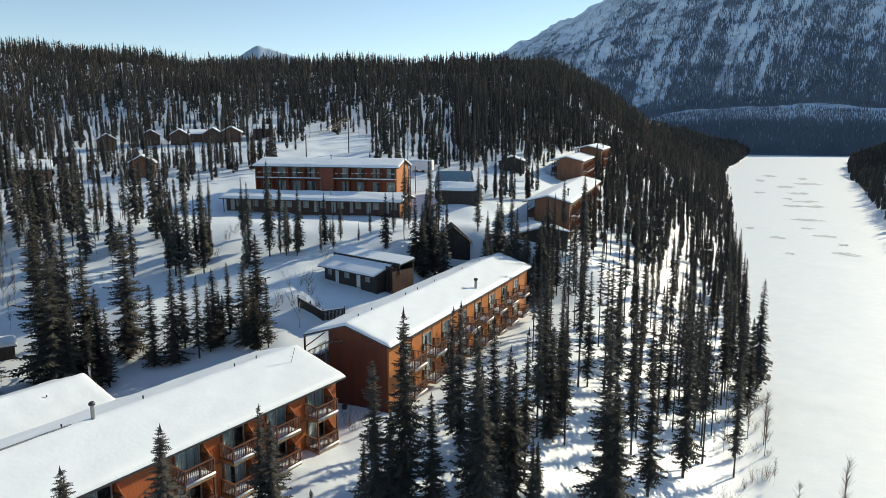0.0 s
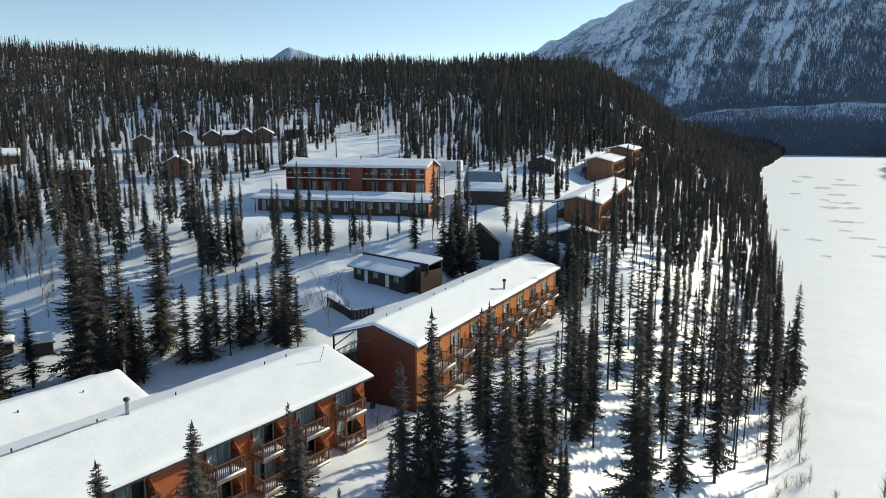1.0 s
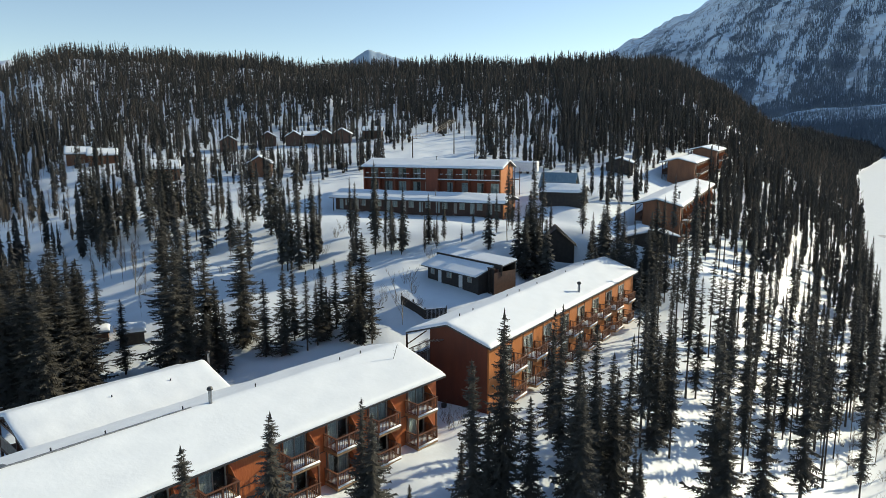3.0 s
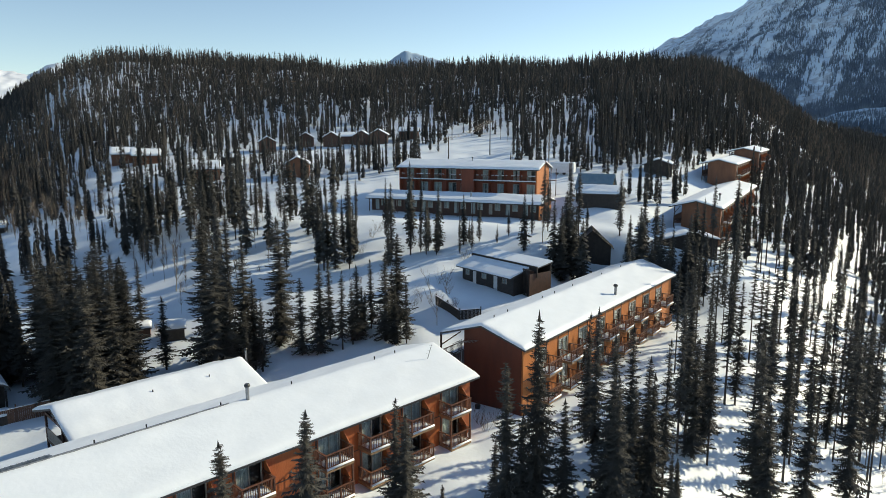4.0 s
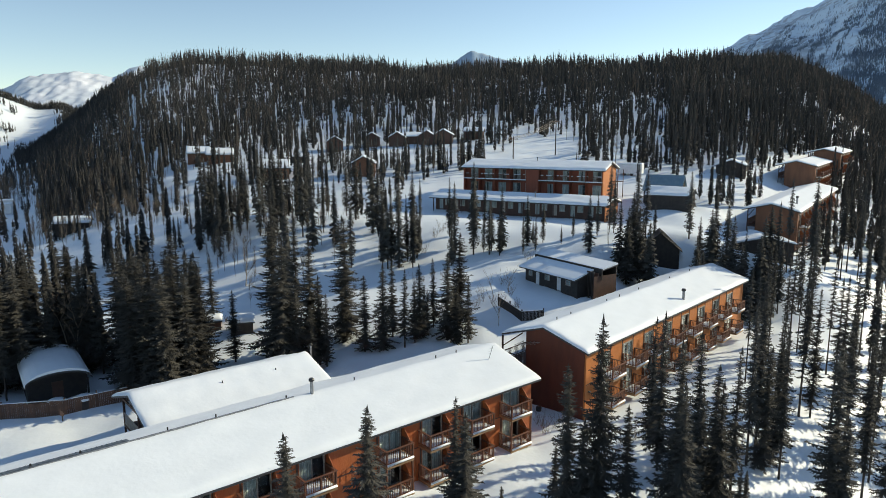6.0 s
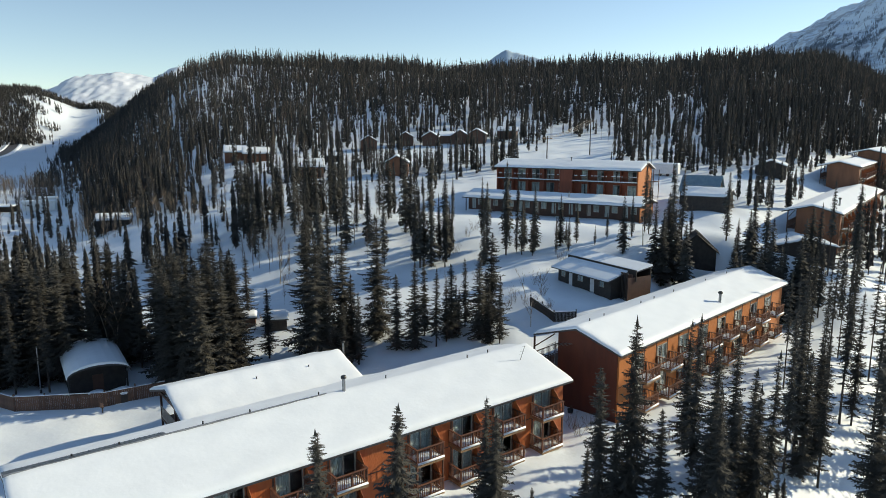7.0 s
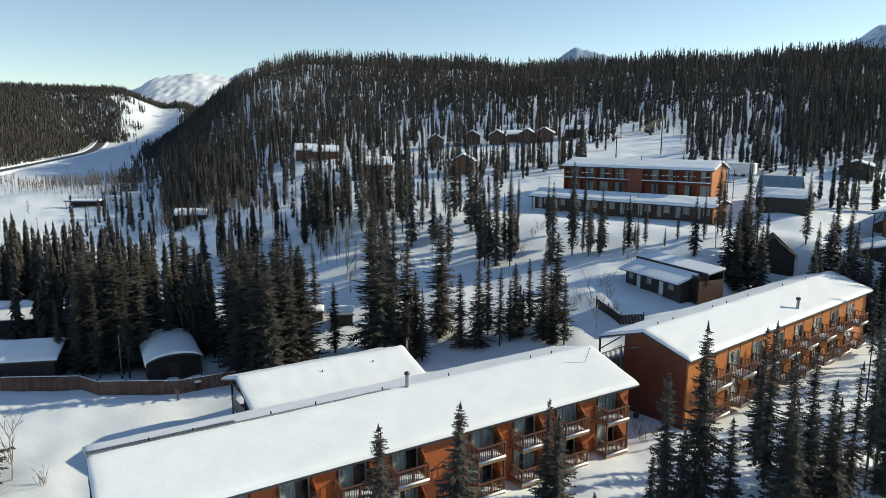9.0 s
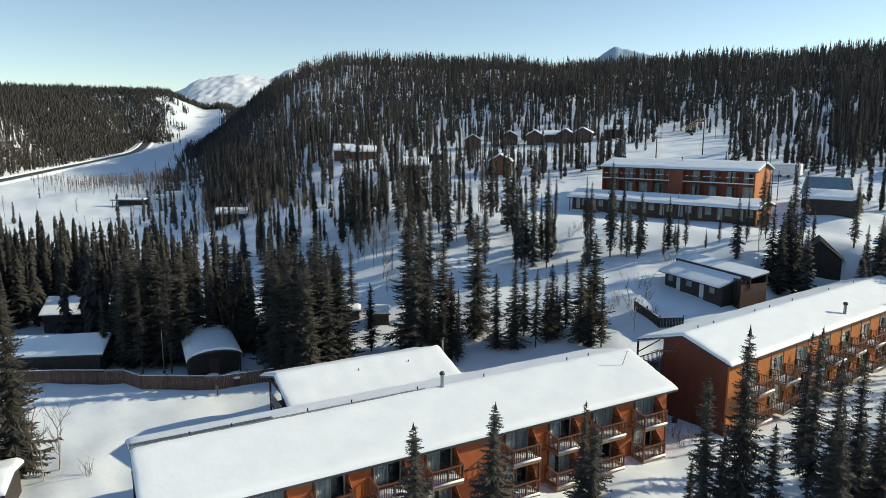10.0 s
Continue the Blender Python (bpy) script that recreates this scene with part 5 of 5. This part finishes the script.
for cx, cy, sx, sy, n in ((-250, 188, 34, 13, 190), (-168, 172, 11, 10, 150), (-142, 146, 12, 13, 130), (-300, 205, 40, 9, 170), (-118, 118, 16, 10, 90), (-75, 112, 22, 8, 70), (-62, 92, 14, 9, 40), (33, 76, 4, 12, 25)):
    for _ in range(n):
        edge.append((cx + rnd.normal() * sx * 0.6, cy + rnd.normal() * sy * 0.6, rnd.uniform(), rnd.uniform()))
for _ in range(520):
    k, o = rnd.uniform(45, 330), rnd.normal() * 9 - 8
    edge.append((-125 - 0.74 * k + 0.672 * o, 105 + 0.672 * k + 0.74 * o, rnd.uniform(), rnd.uniform()))
edge = [q for q in edge if not (48.8 < math.degrees(math.atan2(-q[0], q[1])) < 56.5 and 150 < math.hypot(q[0], q[1]) < 272)]
bare_wood("valley_thicket", edge, 70, 2.5, 7.0, "brown leafless thicket in the valley", 740)


# ---- mountains ----
def mountain_material(name, snow, wood, cover, scale):
    mat = bpy.data.materials.new(name)
    mat.use_nodes = True
    nt = mat.node_tree
    p = nt.nodes["Principled BSDF"]
    p.inputs["Roughness"].default_value = 0.8
    p.inputs["Specular IOR Level"].default_value = 0.1
    tc = nt.nodes.new("ShaderNodeTexCoord")
    big, fine = nt.nodes.new("ShaderNodeTexNoise"), nt.nodes.new("ShaderNodeTexNoise")
    big.inputs["Scale"].default_value, big.inputs["Detail"].default_value = scale, 8
    fine.inputs["Scale"].default_value, fine.inputs["Detail"].default_value = scale * 14, 4
    for n in (big, fine):
        nt.links.new(tc.outputs["Object"], n.inputs["Vector"])
    add = nt.nodes.new("ShaderNodeMath")
    add.operation = "MULTIPLY_ADD"
    add.inputs[1].default_value = 0.75
    nt.links.new(fine.outputs["Fac"], add.inputs[0])
    nt.links.new(big.outputs["Fac"], add.inputs[2])
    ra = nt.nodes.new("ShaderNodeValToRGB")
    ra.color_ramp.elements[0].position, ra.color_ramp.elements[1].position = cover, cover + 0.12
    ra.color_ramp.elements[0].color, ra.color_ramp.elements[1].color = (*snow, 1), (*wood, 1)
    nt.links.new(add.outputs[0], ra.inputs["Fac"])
    nt.links.new(ra.outputs["Color"], p.inputs["Base Color"])
    return mat


def slope_height(az, s, r0, r1, crest, rough, seed, bench=None):
    r = r0 + (r1 - r0) * s
    x, y = -np.sin(np.radians(az)) * r, np.cos(np.radians(az)) * r
    rise = np.interp(s, [0, 0.10, 0.17, 0.5, 1, 1.25], bench) if bench else np.where(s < 1, np.clip(s, 0, 1) ** 1.15, 1 - 1.6 * (s - 1))
    wave = (r1 - r0) / 5
    bumps = value_noise(x / wave, y / wave, seed) + 0.5 * value_noise(x / wave * 2.7, y / wave * 2.7, seed + 1) + 0.22 * value_noise(x / wave * 8, y / wave * 8, seed + 2)
    return x, y, crest(az) * rise + rough * bumps * np.clip(s * 3, 0, 1) - 6


def mountain(name, a0, a1, r0, r1, crest, rough, material, label, na=220, nr=90, seed=1, bench=None):
    """A slope in a fan of ground: height rises from r0 to the crest line at r1. crest(az) is the crest's height."""
    az, s = np.meshgrid(np.linspace(a0, a1, na), np.linspace(0, 1.25, nr))
    x, y, z = slope_height(az, s, r0, r1, crest, rough, seed, bench)
    v = np.stack([x, y, z], -1).reshape(-1, 3)
    i, j = np.meshgrid(np.arange(nr - 1), np.arange(na - 1), indexing="ij")
    a = (i * na + j).ravel()
    t = np.concatenate([np.stack([a, a + na, a + 1], -1), np.stack([a + 1, a + na, a + na + 1], -1)])
    me = fast_mesh(name, v, t, material)
    me.polygons.foreach_set("use_smooth", [True] * len(me.polygons))
    return tagged(new(name, me), label, "mountain", kind="structure")


# Snow and woods of the slope are tinted blue-grey; distance haze is in the colour.
SLOPE = mountain_material("haze_tinted_slope", (0.66, 0.77, 0.86), (0.42, 0.47, 0.53), 0.86, 0.005)
PEAK_SNOW = shader("peak_snow", (0.82, 0.85, 0.9), 0.7, (0.55, 0.62, 0.7), 0.004, 8)
# The peak's blue is painted aerial haze.
BLUE_PEAK = shader("haze_tinted_peak", (0.22, 0.33, 0.46), 0.9, (0.32, 0.43, 0.55), 0.004, 8)
BENCH = [0, 0.125, 0.135, 0.52, 1, 0.6]
# Air haze is put into these spruces' colour: paler and bluer than needles.
SLOPE_TREES = shader("haze_tinted_spruce", (0.21, 0.25, 0.29), 0.9, (0.27, 0.31, 0.35), 0.01, 5, specular=0.1)


def east_crest(a):
    return np.interp(-a, [3, 4.4, 6, 6.9, 8.8, 10.8, 12.9, 20, 28, 36, 44, 52], [228, 277, 318, 335, 382, 416, 460, 600, 690, 560, 380, 240])


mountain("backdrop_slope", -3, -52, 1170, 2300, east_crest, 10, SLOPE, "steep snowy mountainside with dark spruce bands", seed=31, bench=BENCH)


def slope_forest():
    """Spruces on the mountainside, thinning out upwards and leaving open snow."""
    rnd = np.random.RandomState(91)
    n = 150000
    az, s = rnd.uniform(-40, -4, n), rnd.uniform(0, 1, n) ** 1.25 * 0.85
    x, y, z = slope_height(az, s, 1170, 2300, east_crest, 10, 31, BENCH)
    # snow gullies run down the slope to the left, the foot is wooded throughout
    u = az + 9.0 * s
    open_snow = value_noise(u / 3.2, s * 2.2 + az / 14.0, 61) + 0.7 * value_noise(u / 1.1, s * 5, 62) + 0.4 * value_noise(u / 0.4, s * 14, 63)
    chance = 1 / (1 + np.exp(-4.5 * (open_snow + 0.62 - 1.15 * s - 0.25 * sm(0.2, 0.0, s))))
    keep = (rnd.uniform(0, 1, n) < np.where(s < 0.2, np.maximum(chance, 0.75), chance)) & ~((s > 0.098) & (s < 0.148) & (az < -17 + 1.5 * open_snow))
    v = np.array([(0, 0, 1), (0.11, 0, 0), (-0.055, 0.095, 0), (-0.055, -0.095, 0)])
    f = np.array([(0, 1, 2), (0, 2, 3), (0, 3, 1)])
    x, y, z, h = x[keep], y[keep], z[keep] - 1, rnd.uniform(6, 14, keep.sum()) * np.where((s[keep] > 0.07) & (s[keep] < 0.10), 0.6, 1) * (1.1 - 0.65 * s[keep])
    vs = np.stack([x[:, None] + h[:, None] * v[None, :, 0], y[:, None] + h[:, None] * v[None, :, 1], z[:, None] + h[:, None] * v[None, :, 2]], -1).reshape(-1, 3)
    fs = (f[None] + (np.arange(len(x)) * len(v))[:, None, None]).reshape(-1, 3)
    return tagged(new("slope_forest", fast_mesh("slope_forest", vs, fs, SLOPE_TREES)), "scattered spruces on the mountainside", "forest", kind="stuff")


slope_forest()
mountain("backdrop_peak", 9, 21, 3600, 4300, lambda a: 335 + 205 * np.clip(np.where(a > 14.8, 1 - (a - 14.8) / 3.4, 1 - (14.8 - a) / 7.5), 0, 1) ** 0.75, 4, BLUE_PEAK, "distant mountain peak tinted blue for air haze", 200, 60, 41)
mountain("backdrop_white_range", 22, 72, 3600, 4500, lambda a: 208 + sum(h * np.exp(-((a - c) / w) ** 2) for c, w, h in ((44.5, 2.6, 165), (48.0, 2.2, 110), (58.8, 1.6, 80), (40.0, 2.4, 215), (54.0, 2.0, 35), (25.5, 2.5, 250))), 9, PEAK_SNOW, "distant white mountain range", 260, 60, 51)


# ---- roof fittings ----
def on_lodge(origin, yaw, x, y, z):
    return tuple(pose(*origin, 0, 0, yaw) @ Vector((x, y, z)))


A_AT, B_AT = (-30.58, 22.5, 10.3), (-4.7 - 0.5 * 0.905 + 0.5 * 0.425, 59.0 + 0.5 * 0.425 + 0.5 * 0.905, 11.0)
stove_pipe(*on_lodge(A_AT, 57.0, 20.9, 4.9, 6.7), 1.2, 0.13)
stove_pipe(3.95, 80.05, 17.0, 1.5, 0.15)
stove_pipe(23.2, 125.9, 24.0, 1.5, 0.15)
stove_pipe(-22.5, 137.6, 30.2, 0.9, 0.10)
stove_pipe(-20.5, 124.0, 24.6, 0.8, 0.10)
stove_pipe(-29.75, 54.6, 15.6, 1.05, 0.09)
stove_pipe(47.0, 202.0, 31.0, 1.4, 0.14)


def vent(x, y, z, h=0.24):
    v = thing("roof_vent", pose(x, y, z), "short dark vent pipe poking through roof snow", "vent", "roof vents")
    part("pipe", Geo().tube([(0, 0, -0.35), (0, 0, h)], [0.055, 0.05], 8), BLACK_METAL, v)


for q in (2.9, 5.5, 10.6, 13.8, 19.0, 24.8, 33.0, 35.3):
    vent(*on_lodge(A_AT, 57.0, q, 5.25, 6.72))
for q in (2.1, 4.6, 11.7, 14.5, 19.0, 27.1, 33.2):
    vent(*on_lodge(B_AT, 64.8, q, 4.55, 7.35))
for q in (3.0, 7.5):
    vent(*on_lodge((-34.63, 39.24, 8.77), 57.0, 1.07 * (q + 3), 2.8, 6.62))


def ridge_flashing():
    """A thin metal edge along the ridge; at the gable a wider ribbed cap lies bare."""
    f = thing("ridge_flashing", pose(*A_AT, 0, 0, 57.0), "bare strip of metal ridge flashing melting out of roof snow", "flashing")
    part("strip", Geo().prism([(4.97, 6.60), (4.97, 6.84), (5.04, 6.85), (5.06, 6.60)], -0.55, 19.5), METAL, f)
    part("ridge_cap", Geo().prism([(5.07, 6.60), (5.07, 6.86), (5.75, 6.70), (5.75, 6.50)], -0.6, 8.2), METAL, f, "ribbed metal ridge cap")
    for i in range(30):
        part("seam", Geo().bar((-0.48 + 0.29 * i, 5.10, 6.86), (-0.48 + 0.29 * i, 5.73, 6.715), 0.035), METAL, f)


ridge_flashing()


def eave_ice(origin, yaw, x0, x1, y, z, label):
    """A row of small frozen lumps along the eave."""
    r = random.Random(int(x1 * 10))
    f = thing("eave_ice", pose(*origin, 0, 0, yaw), label, "ice", kind="stuff")
    g = Geo()
    x = x0
    while x < x1:
        h = r.uniform(0.02, 0.07)
        g.tube([(x, y + 0.05, z - 0.05), (x, y + 0.04, z + h * 0.6), (x, y + 0.05, z + h)], [0.05, 0.04, 0.015], 6)
        x += r.uniform(0.18, 0.42)
    part("ice_lump", g, ROOF_SNOW, f)


eave_ice(A_AT, 57.0, -0.4, 39.8, -0.58, 4.98, "row of frozen snow lumps along the lodge eave")
eave_ice(B_AT, 64.8, -0.3, 40.4, -0.48, 5.78, "row of frozen snow lumps along the second lodge eave")


def antenna(x, y, z, mast, reach, turn, label):
    a = thing("antenna", pose(x, y, z, 0, 0, turn), label, "antenna")
    part("mast", Geo().tube([(0, 0, -0.4 * mast), (0, 0, mast)], [0.035, 0.03], 8), METAL, a)
    part("boom", Geo().bar((-0.25 * reach, 0, mast - 0.3), (0.75 * reach, 0.15 * reach, mast - 0.15), 0.05), METAL, a)
    for i in range(6):
        q = reach * (-0.2 + 0.18 * i)
        part("element", Geo().bar((q - 0.15 * reach, (0.08 * i - 0.7) * reach / 2, mast - 0.29 + 0.02 * i), (q + 0.15 * reach, (0.7 - 0.02 * i) * reach / 2, mast - 0.27 + 0.02 * i), 0.032), METAL, a)


antenna(-11.0, 61.4, 14.2, 2.4, 2.0, 0, "aluminium television antenna on a thin mast beside the gable")


def leaning_antenna(x, y, z, turn):
    a = thing("antenna", pose(x, y, z, 0, 0, turn), "thin metal television antenna leaning on the snowy lodge roof", "antenna")
    part("mast", Geo().tube([(0, 0, -0.3), (0.42, 0.1, 1.25)], [0.03, 0.022], 8), METAL, a)
    for i in range(4):
        q = 0.45 + 0.24 * i
        part("element", Geo().bar((0.34 * q - 0.2, 0.08 * q - 0.05, q), (0.34 * q + 0.08, 0.08 * q + 0.08, q + 0.03), 0.012), METAL, a)


leaning_antenna(*on_lodge(A_AT, 57.0, 37.2, 3.2, 6.25), -10)


# ---- poles, wires, road, small things ----
def power_pole(x, y, h):
    p = thing("power_pole", pose(x, y, gz(x, y)), "wooden power pole with a crossarm", "pole", "power poles")
    part("pole", Geo().tube([(0, 0, -1), (0, 0, h)], [0.16, 0.11], 10), BARK, p)
    part("crossarm", Geo().bar((-1.2, 0.3, h - 0.6), (1.2, -0.3, h - 0.6), 0.13), BEAM, p)
    for q in (-1.05, 0, 1.05):
        part("insulator", Geo().tube([(q, -q * 0.25, h - 0.53), (q, -q * 0.25, h - 0.3)], [0.05, 0.04], 6), WHITE, p)
    return (x, y, gz(x, y) + h - 0.3)


def wire(a, b, sag, name="power_line"):
    w = thing(name, pose(*a), "sagging pale power wire between two poles", "wire", "power wires")
    d = Vector(b) - Vector(a)
    part("strand", Geo().tube([d * (i / 14) + Vector((0, 0, -4 * sag * (i / 14) * (1 - i / 14))) for i in range(15)], [0.035] * 15, 5), FRAME, w)


pa, pb = power_pole(-32.3, 161.8, 8.6), power_pole(-25.9, 188.2, 9.6)
pc = power_pole(-126.0, 285.0, 12.0)
for k in (-1.05, 0, 1.05):
    wire((pa[0] + k, pa[1] - k * 0.25, pa[2]), (pb[0] + k, pb[1] - k * 0.25, pb[2]), 0.7)


def road():
    """A straight ploughed road with a bank of cleared snow on each side."""
    s = np.arange(-190, 740, 8.0)
    x, y = -375 - 0.705 * s, 203 + 0.708 * s
    z = ground(x, y) + 0.45
    for _ in range(6):
        z[1:-1] = (z[:-2] + z[1:-1] + z[2:]) / 3

    def strip(profile):
        m = len(profile)
        vs = [(px - 0.708 * o, py - 0.705 * o, pz + dz) for px, py, pz in zip(x, y, z) for o, dz in profile]
        return Geo().add(vs, [(i * m + j, i * m + j + 1, (i + 1) * m + j + 1, (i + 1) * m + j) for i in range(len(x) - 1) for j in range(m - 1)])

    tagged(part("road", strip([(-5.6, -2.5), (-5.0, 0), (0, 0.08), (5.0, 0), (5.6, -2.5)]), ASPHALT, None), "dark ploughed valley road between snow banks", "road", kind="structure")
    for k in (-1, 1):
        bank = [(5.01 * k, -0.5), (5.3 * k, 0.35), (6.6 * k, 0.75), (8.2 * k, 0.5), (12 * k, -3.0)]
        tagged(part("trim", strip(bank[::-k]), SNOW, None), "bank of ploughed snow along the road", "snow bank", kind="structure")


road()


def bare_ice():
    """Wind-scoured grey patches on the river snow."""
    r = random.Random(12)
    g = Geo()
    for cx, cy, a, b in ((189, 406, 3.3, 8.1), (187, 368, 3.1, 6.9), (253, 473, 9.8, 11.7), (225, 448, 6.3, 10.2), (209, 399, 7.5, 8.2), (189, 353, 6.7, 6.5), (180, 329, 5.6, 5.7), (150, 278, 6.8, 4.0), (172, 331, 5.0, 5.7), (133, 234, 4.0, 2.9), (115, 231, 3.0, 2.7), (137, 253, 2.9, 3.4), (129, 216, 1.7, 2.6), (119, 200, 3.1, 2.2), (235, 505, 3.7, 12.6), (266, 557, 6.2, 15.5), (276, 524, 4.9, 14.3), (121, 197, 2.3, 2.2), (116, 254, 1.9, 3.2), (104, 200, 1.5, 2.1)):
        n = 16
        rim = []
        for k in range(n):
            q = r.uniform(0.55, 1.15)
            u, w = a * q * math.cos(6.283 * k / n), b * q * math.sin(6.283 * k / n)
            px, py = cx + u * 0.93 + w * 0.36, cy - u * 0.36 + w * 0.93
            rim.append((px, py, gz(px, py) + 0.05))
        g.add(rim + [(cx, cy, gz(cx, cy) + 0.06)], [(k, (k + 1) % n, n) for k in range(n)])
    tagged(part("bare_ice", g, ICE, None), "wind-scoured grey ice showing through river snow", "ice", kind="stuff")


ICE = shader("scoured_ice", (0.33, 0.36, 0.39), 0.5, (0.68, 0.70, 0.72), 0.5, 7, 0.2, 1.5)
bare_ice()


def dish():
    d = thing("satellite_dish", pose(-36.9, 105.8, gz(-36.9, 105.8)), "dark satellite dish on a short post in the snow", "dish")
    part("post", Geo().tube([(0, 0, -0.5), (0, 0, 1.2)], [0.06, 0.06], 8), BLACK_METAL, d)
    ring = [(0.02, 0.0), (0.25, 0.03), (0.45, 0.10), (0.58, 0.19), (0.58, 0.21), (0.44, 0.13), (0.24, 0.06), (0.02, 0.03)]
    g = Geo()
    n = 18
    m = pose(0, 0, 1.5, 65, 0, -20)
    g.add([m @ Vector((r * math.cos(6.283 * k / n), r * math.sin(6.283 * k / n), z)) for r, z in ring for k in range(n)],
          [(i * n + k, i * n + (k + 1) % n, (i + 1) % len(ring) * n + (k + 1) % n, (i + 1) % len(ring) * n + k) for i in range(len(ring)) for k in range(n)])
    part("reflector", g, BLACK_METAL, d, smooth=True)


dish()


def sign_post():
    s = thing("sign_post", pose(-51.0, 46.2, gz(-51.0, 46.2)), "thin post with a small plain board in the snow", "sign")
    part("post", Geo().box(-0.04, 0.04, -0.04, 0.04, -0.3, 1.0), DARK_WOOD, s)
    part("board", Geo().box(-0.22, 0.22, -0.06, -0.041, 0.55, 1.05), FENCE, s)


sign_post()


def thin_pole(x, y, h):
    p = thing("flag_pole", pose(x, y, gz(x, y)), "thin bare grey pole behind the board fence", "pole")
    part("shaft", Geo().tube([(0, 0, -0.4), (0, 0, h)], [0.07, 0.05], 8), METAL, p)
    part("base", Geo().tube([(0, 0, -0.3), (0, 0, 0.35)], [0.12, 0.11], 8), BLACK_METAL, p)


thin_pole(-60.9, 47.9, 5.0)


def planter(x, y):
    p = thing("planter", pose(x, y, gz(x, y)), "dark tub with dead stalks standing in snow", "planter")
    part("tub", Geo().tube([(0, 0, -0.2), (0, 0, 0.35), (0, 0, 0.4)], [0.22, 0.28, 0.24], 12), BLACK_METAL, p)
    for k in range(5):
        part("stalk", Geo().bar((0.05 * k - 0.1, 0, 0.4), (0.12 * k - 0.25, 0.06 * k - 0.1, 0.75), 0.015), TWIG, p)


planter(-10.4, 58.4)
planter(-9.2, 60.2)


def bare_tree(x, y, h, seed, mat, label, name="birch", lean=0.15, depth=3):
    """Leafless tree: a stem that forks into ever thinner twigs."""
    r = random.Random(seed)
    t = thing(name, pose(x, y, gz(x, y) - 0.1), label, "tree")
    stem, twigs = Geo(), Geo()

    def grow(p, d, L, rad, level):
        pts, q = [p], p
        for _ in range(3):
            d = (d + Vector((r.uniform(-.18, .18), r.uniform(-.18, .18), r.uniform(-.02, .10)))).normalized()
            q = q + d * L / 3
            pts.append(q)
        (stem if level == 0 else twigs).tube(pts, [rad, rad * 0.85, rad * 0.7, rad * 0.5], 5 if level == 0 else 3, level == 0)
        if level < depth:
            for k in range(r.choice((3, 4, 5))):
                i = r.choice((1, 2, 3))
                e = (d + Vector((r.uniform(-.9, .9), r.uniform(-.9, .9), r.uniform(0, .5)))).normalized()
                grow(pts[i], e, L * r.uniform(0.4, 0.65), rad * 0.5, level + 1)

    grow(Vector((0, 0, 0)), Vector((r.uniform(-lean, lean), r.uniform(-lean, lean), 1)).normalized(), h * 0.62, h * 0.011, 0)
    part("stem", stem, mat, t)
    part("crown", twigs, TWIG, t)
    return t


for i, (x, y, h) in enumerate(((-50.0, 29.1, 6.5), (-51.0, 27.9, 6.0), (-49.4, 27.5, 5.0), (-19.0, 84.0, 4.5), (-17.5, 86.0, 4.0), (-59.0, 56.0, 8.5), (-61.5, 57.5, 9.0), (-64.0, 58.0, 8.0), (-66.5, 59.5, 9.0), (-47.0, 85.0, 7.0), (-51.0, 87.0, 7.5), (-56.0, 84.0, 8.0), (-6.0, 104.0, 7.0), (-17.0, 78.0, 5.0))):
    bare_tree(x, y, h, 900 + i, BIRCH, "leafless pale birch standing in deep snow")
def shrub(x, y, h, seed):
    """Leafless shrub: many thin stems fanning out of the snow, each with a few twigs."""
    r = random.Random(seed)
    t = thing("shrub", pose(x, y, gz(x, y) - 0.05), "leafless brown shrub in the snow", "shrub", "shrubs in the snow")
    g = Geo()
    for _ in range(14):
        a, lean = r.uniform(0, 6.28), r.uniform(0.1, 0.75)
        p, d, L = Vector((r.uniform(-.25, .25) * h, r.uniform(-.25, .25) * h, 0)), Vector((math.cos(a) * lean, math.sin(a) * lean, 1)), h * r.uniform(0.5, 1.0)
        mid, tip = p + d * L * 0.5, p + d * L + Vector((r.uniform(-.1, .1), r.uniform(-.1, .1), 0.05)) * h
        g.tube([p, mid, tip], [0.014, 0.010, 0.004], 3, False)
        for _ in range(5):
            q = p + (mid - p) * r.uniform(0.5, 1) if r.random() < 0.4 else mid + (tip - mid) * r.uniform(0, 0.9)
            e = Vector((r.uniform(-.5, .5), r.uniform(-.5, .5), r.uniform(.3, .8))) * L * 0.4
            g.tube([q, q + e], [0.007, 0.003], 3, False)
    part("bush", g, TWIG, t)


for i, (x, y, h) in enumerate(((-8.6, 57.0, 1.7), (-7.9, 56.0, 1.5), (-7.0, 57.2, 1.4), (-20.5, 83.0, 2.2), (-18.5, 82.5, 2.0), (-1.5, 55.0, 1.5), (-0.5, 57.5, 1.4), (-52.5, 26.5, 1.6), (-47.0, 29.5, 1.3), (-17.0, 85.0, 1.8), (-15.5, 81.5, 1.4))):
    shrub(x, y, h, 950 + i)
bank_shrubs = random.Random(29)
for i in range(44):
    y = 50 + 62 * bank_shrubs.random() ** 1.2
    shrub(float(river_left(y)) + bank_shrubs.uniform(-4.0, 2.2), y, bank_shrubs.uniform(0.8, 2.0), 1000 + i)
for i in range(26):
    a, q = radians(bank_shrubs.uniform(8, 44)), bank_shrubs.uniform(84, 112)
    shrub(-math.sin(a) * q, math.cos(a) * q, bank_shrubs.uniform(0.9, 2.2), 1100 + i)
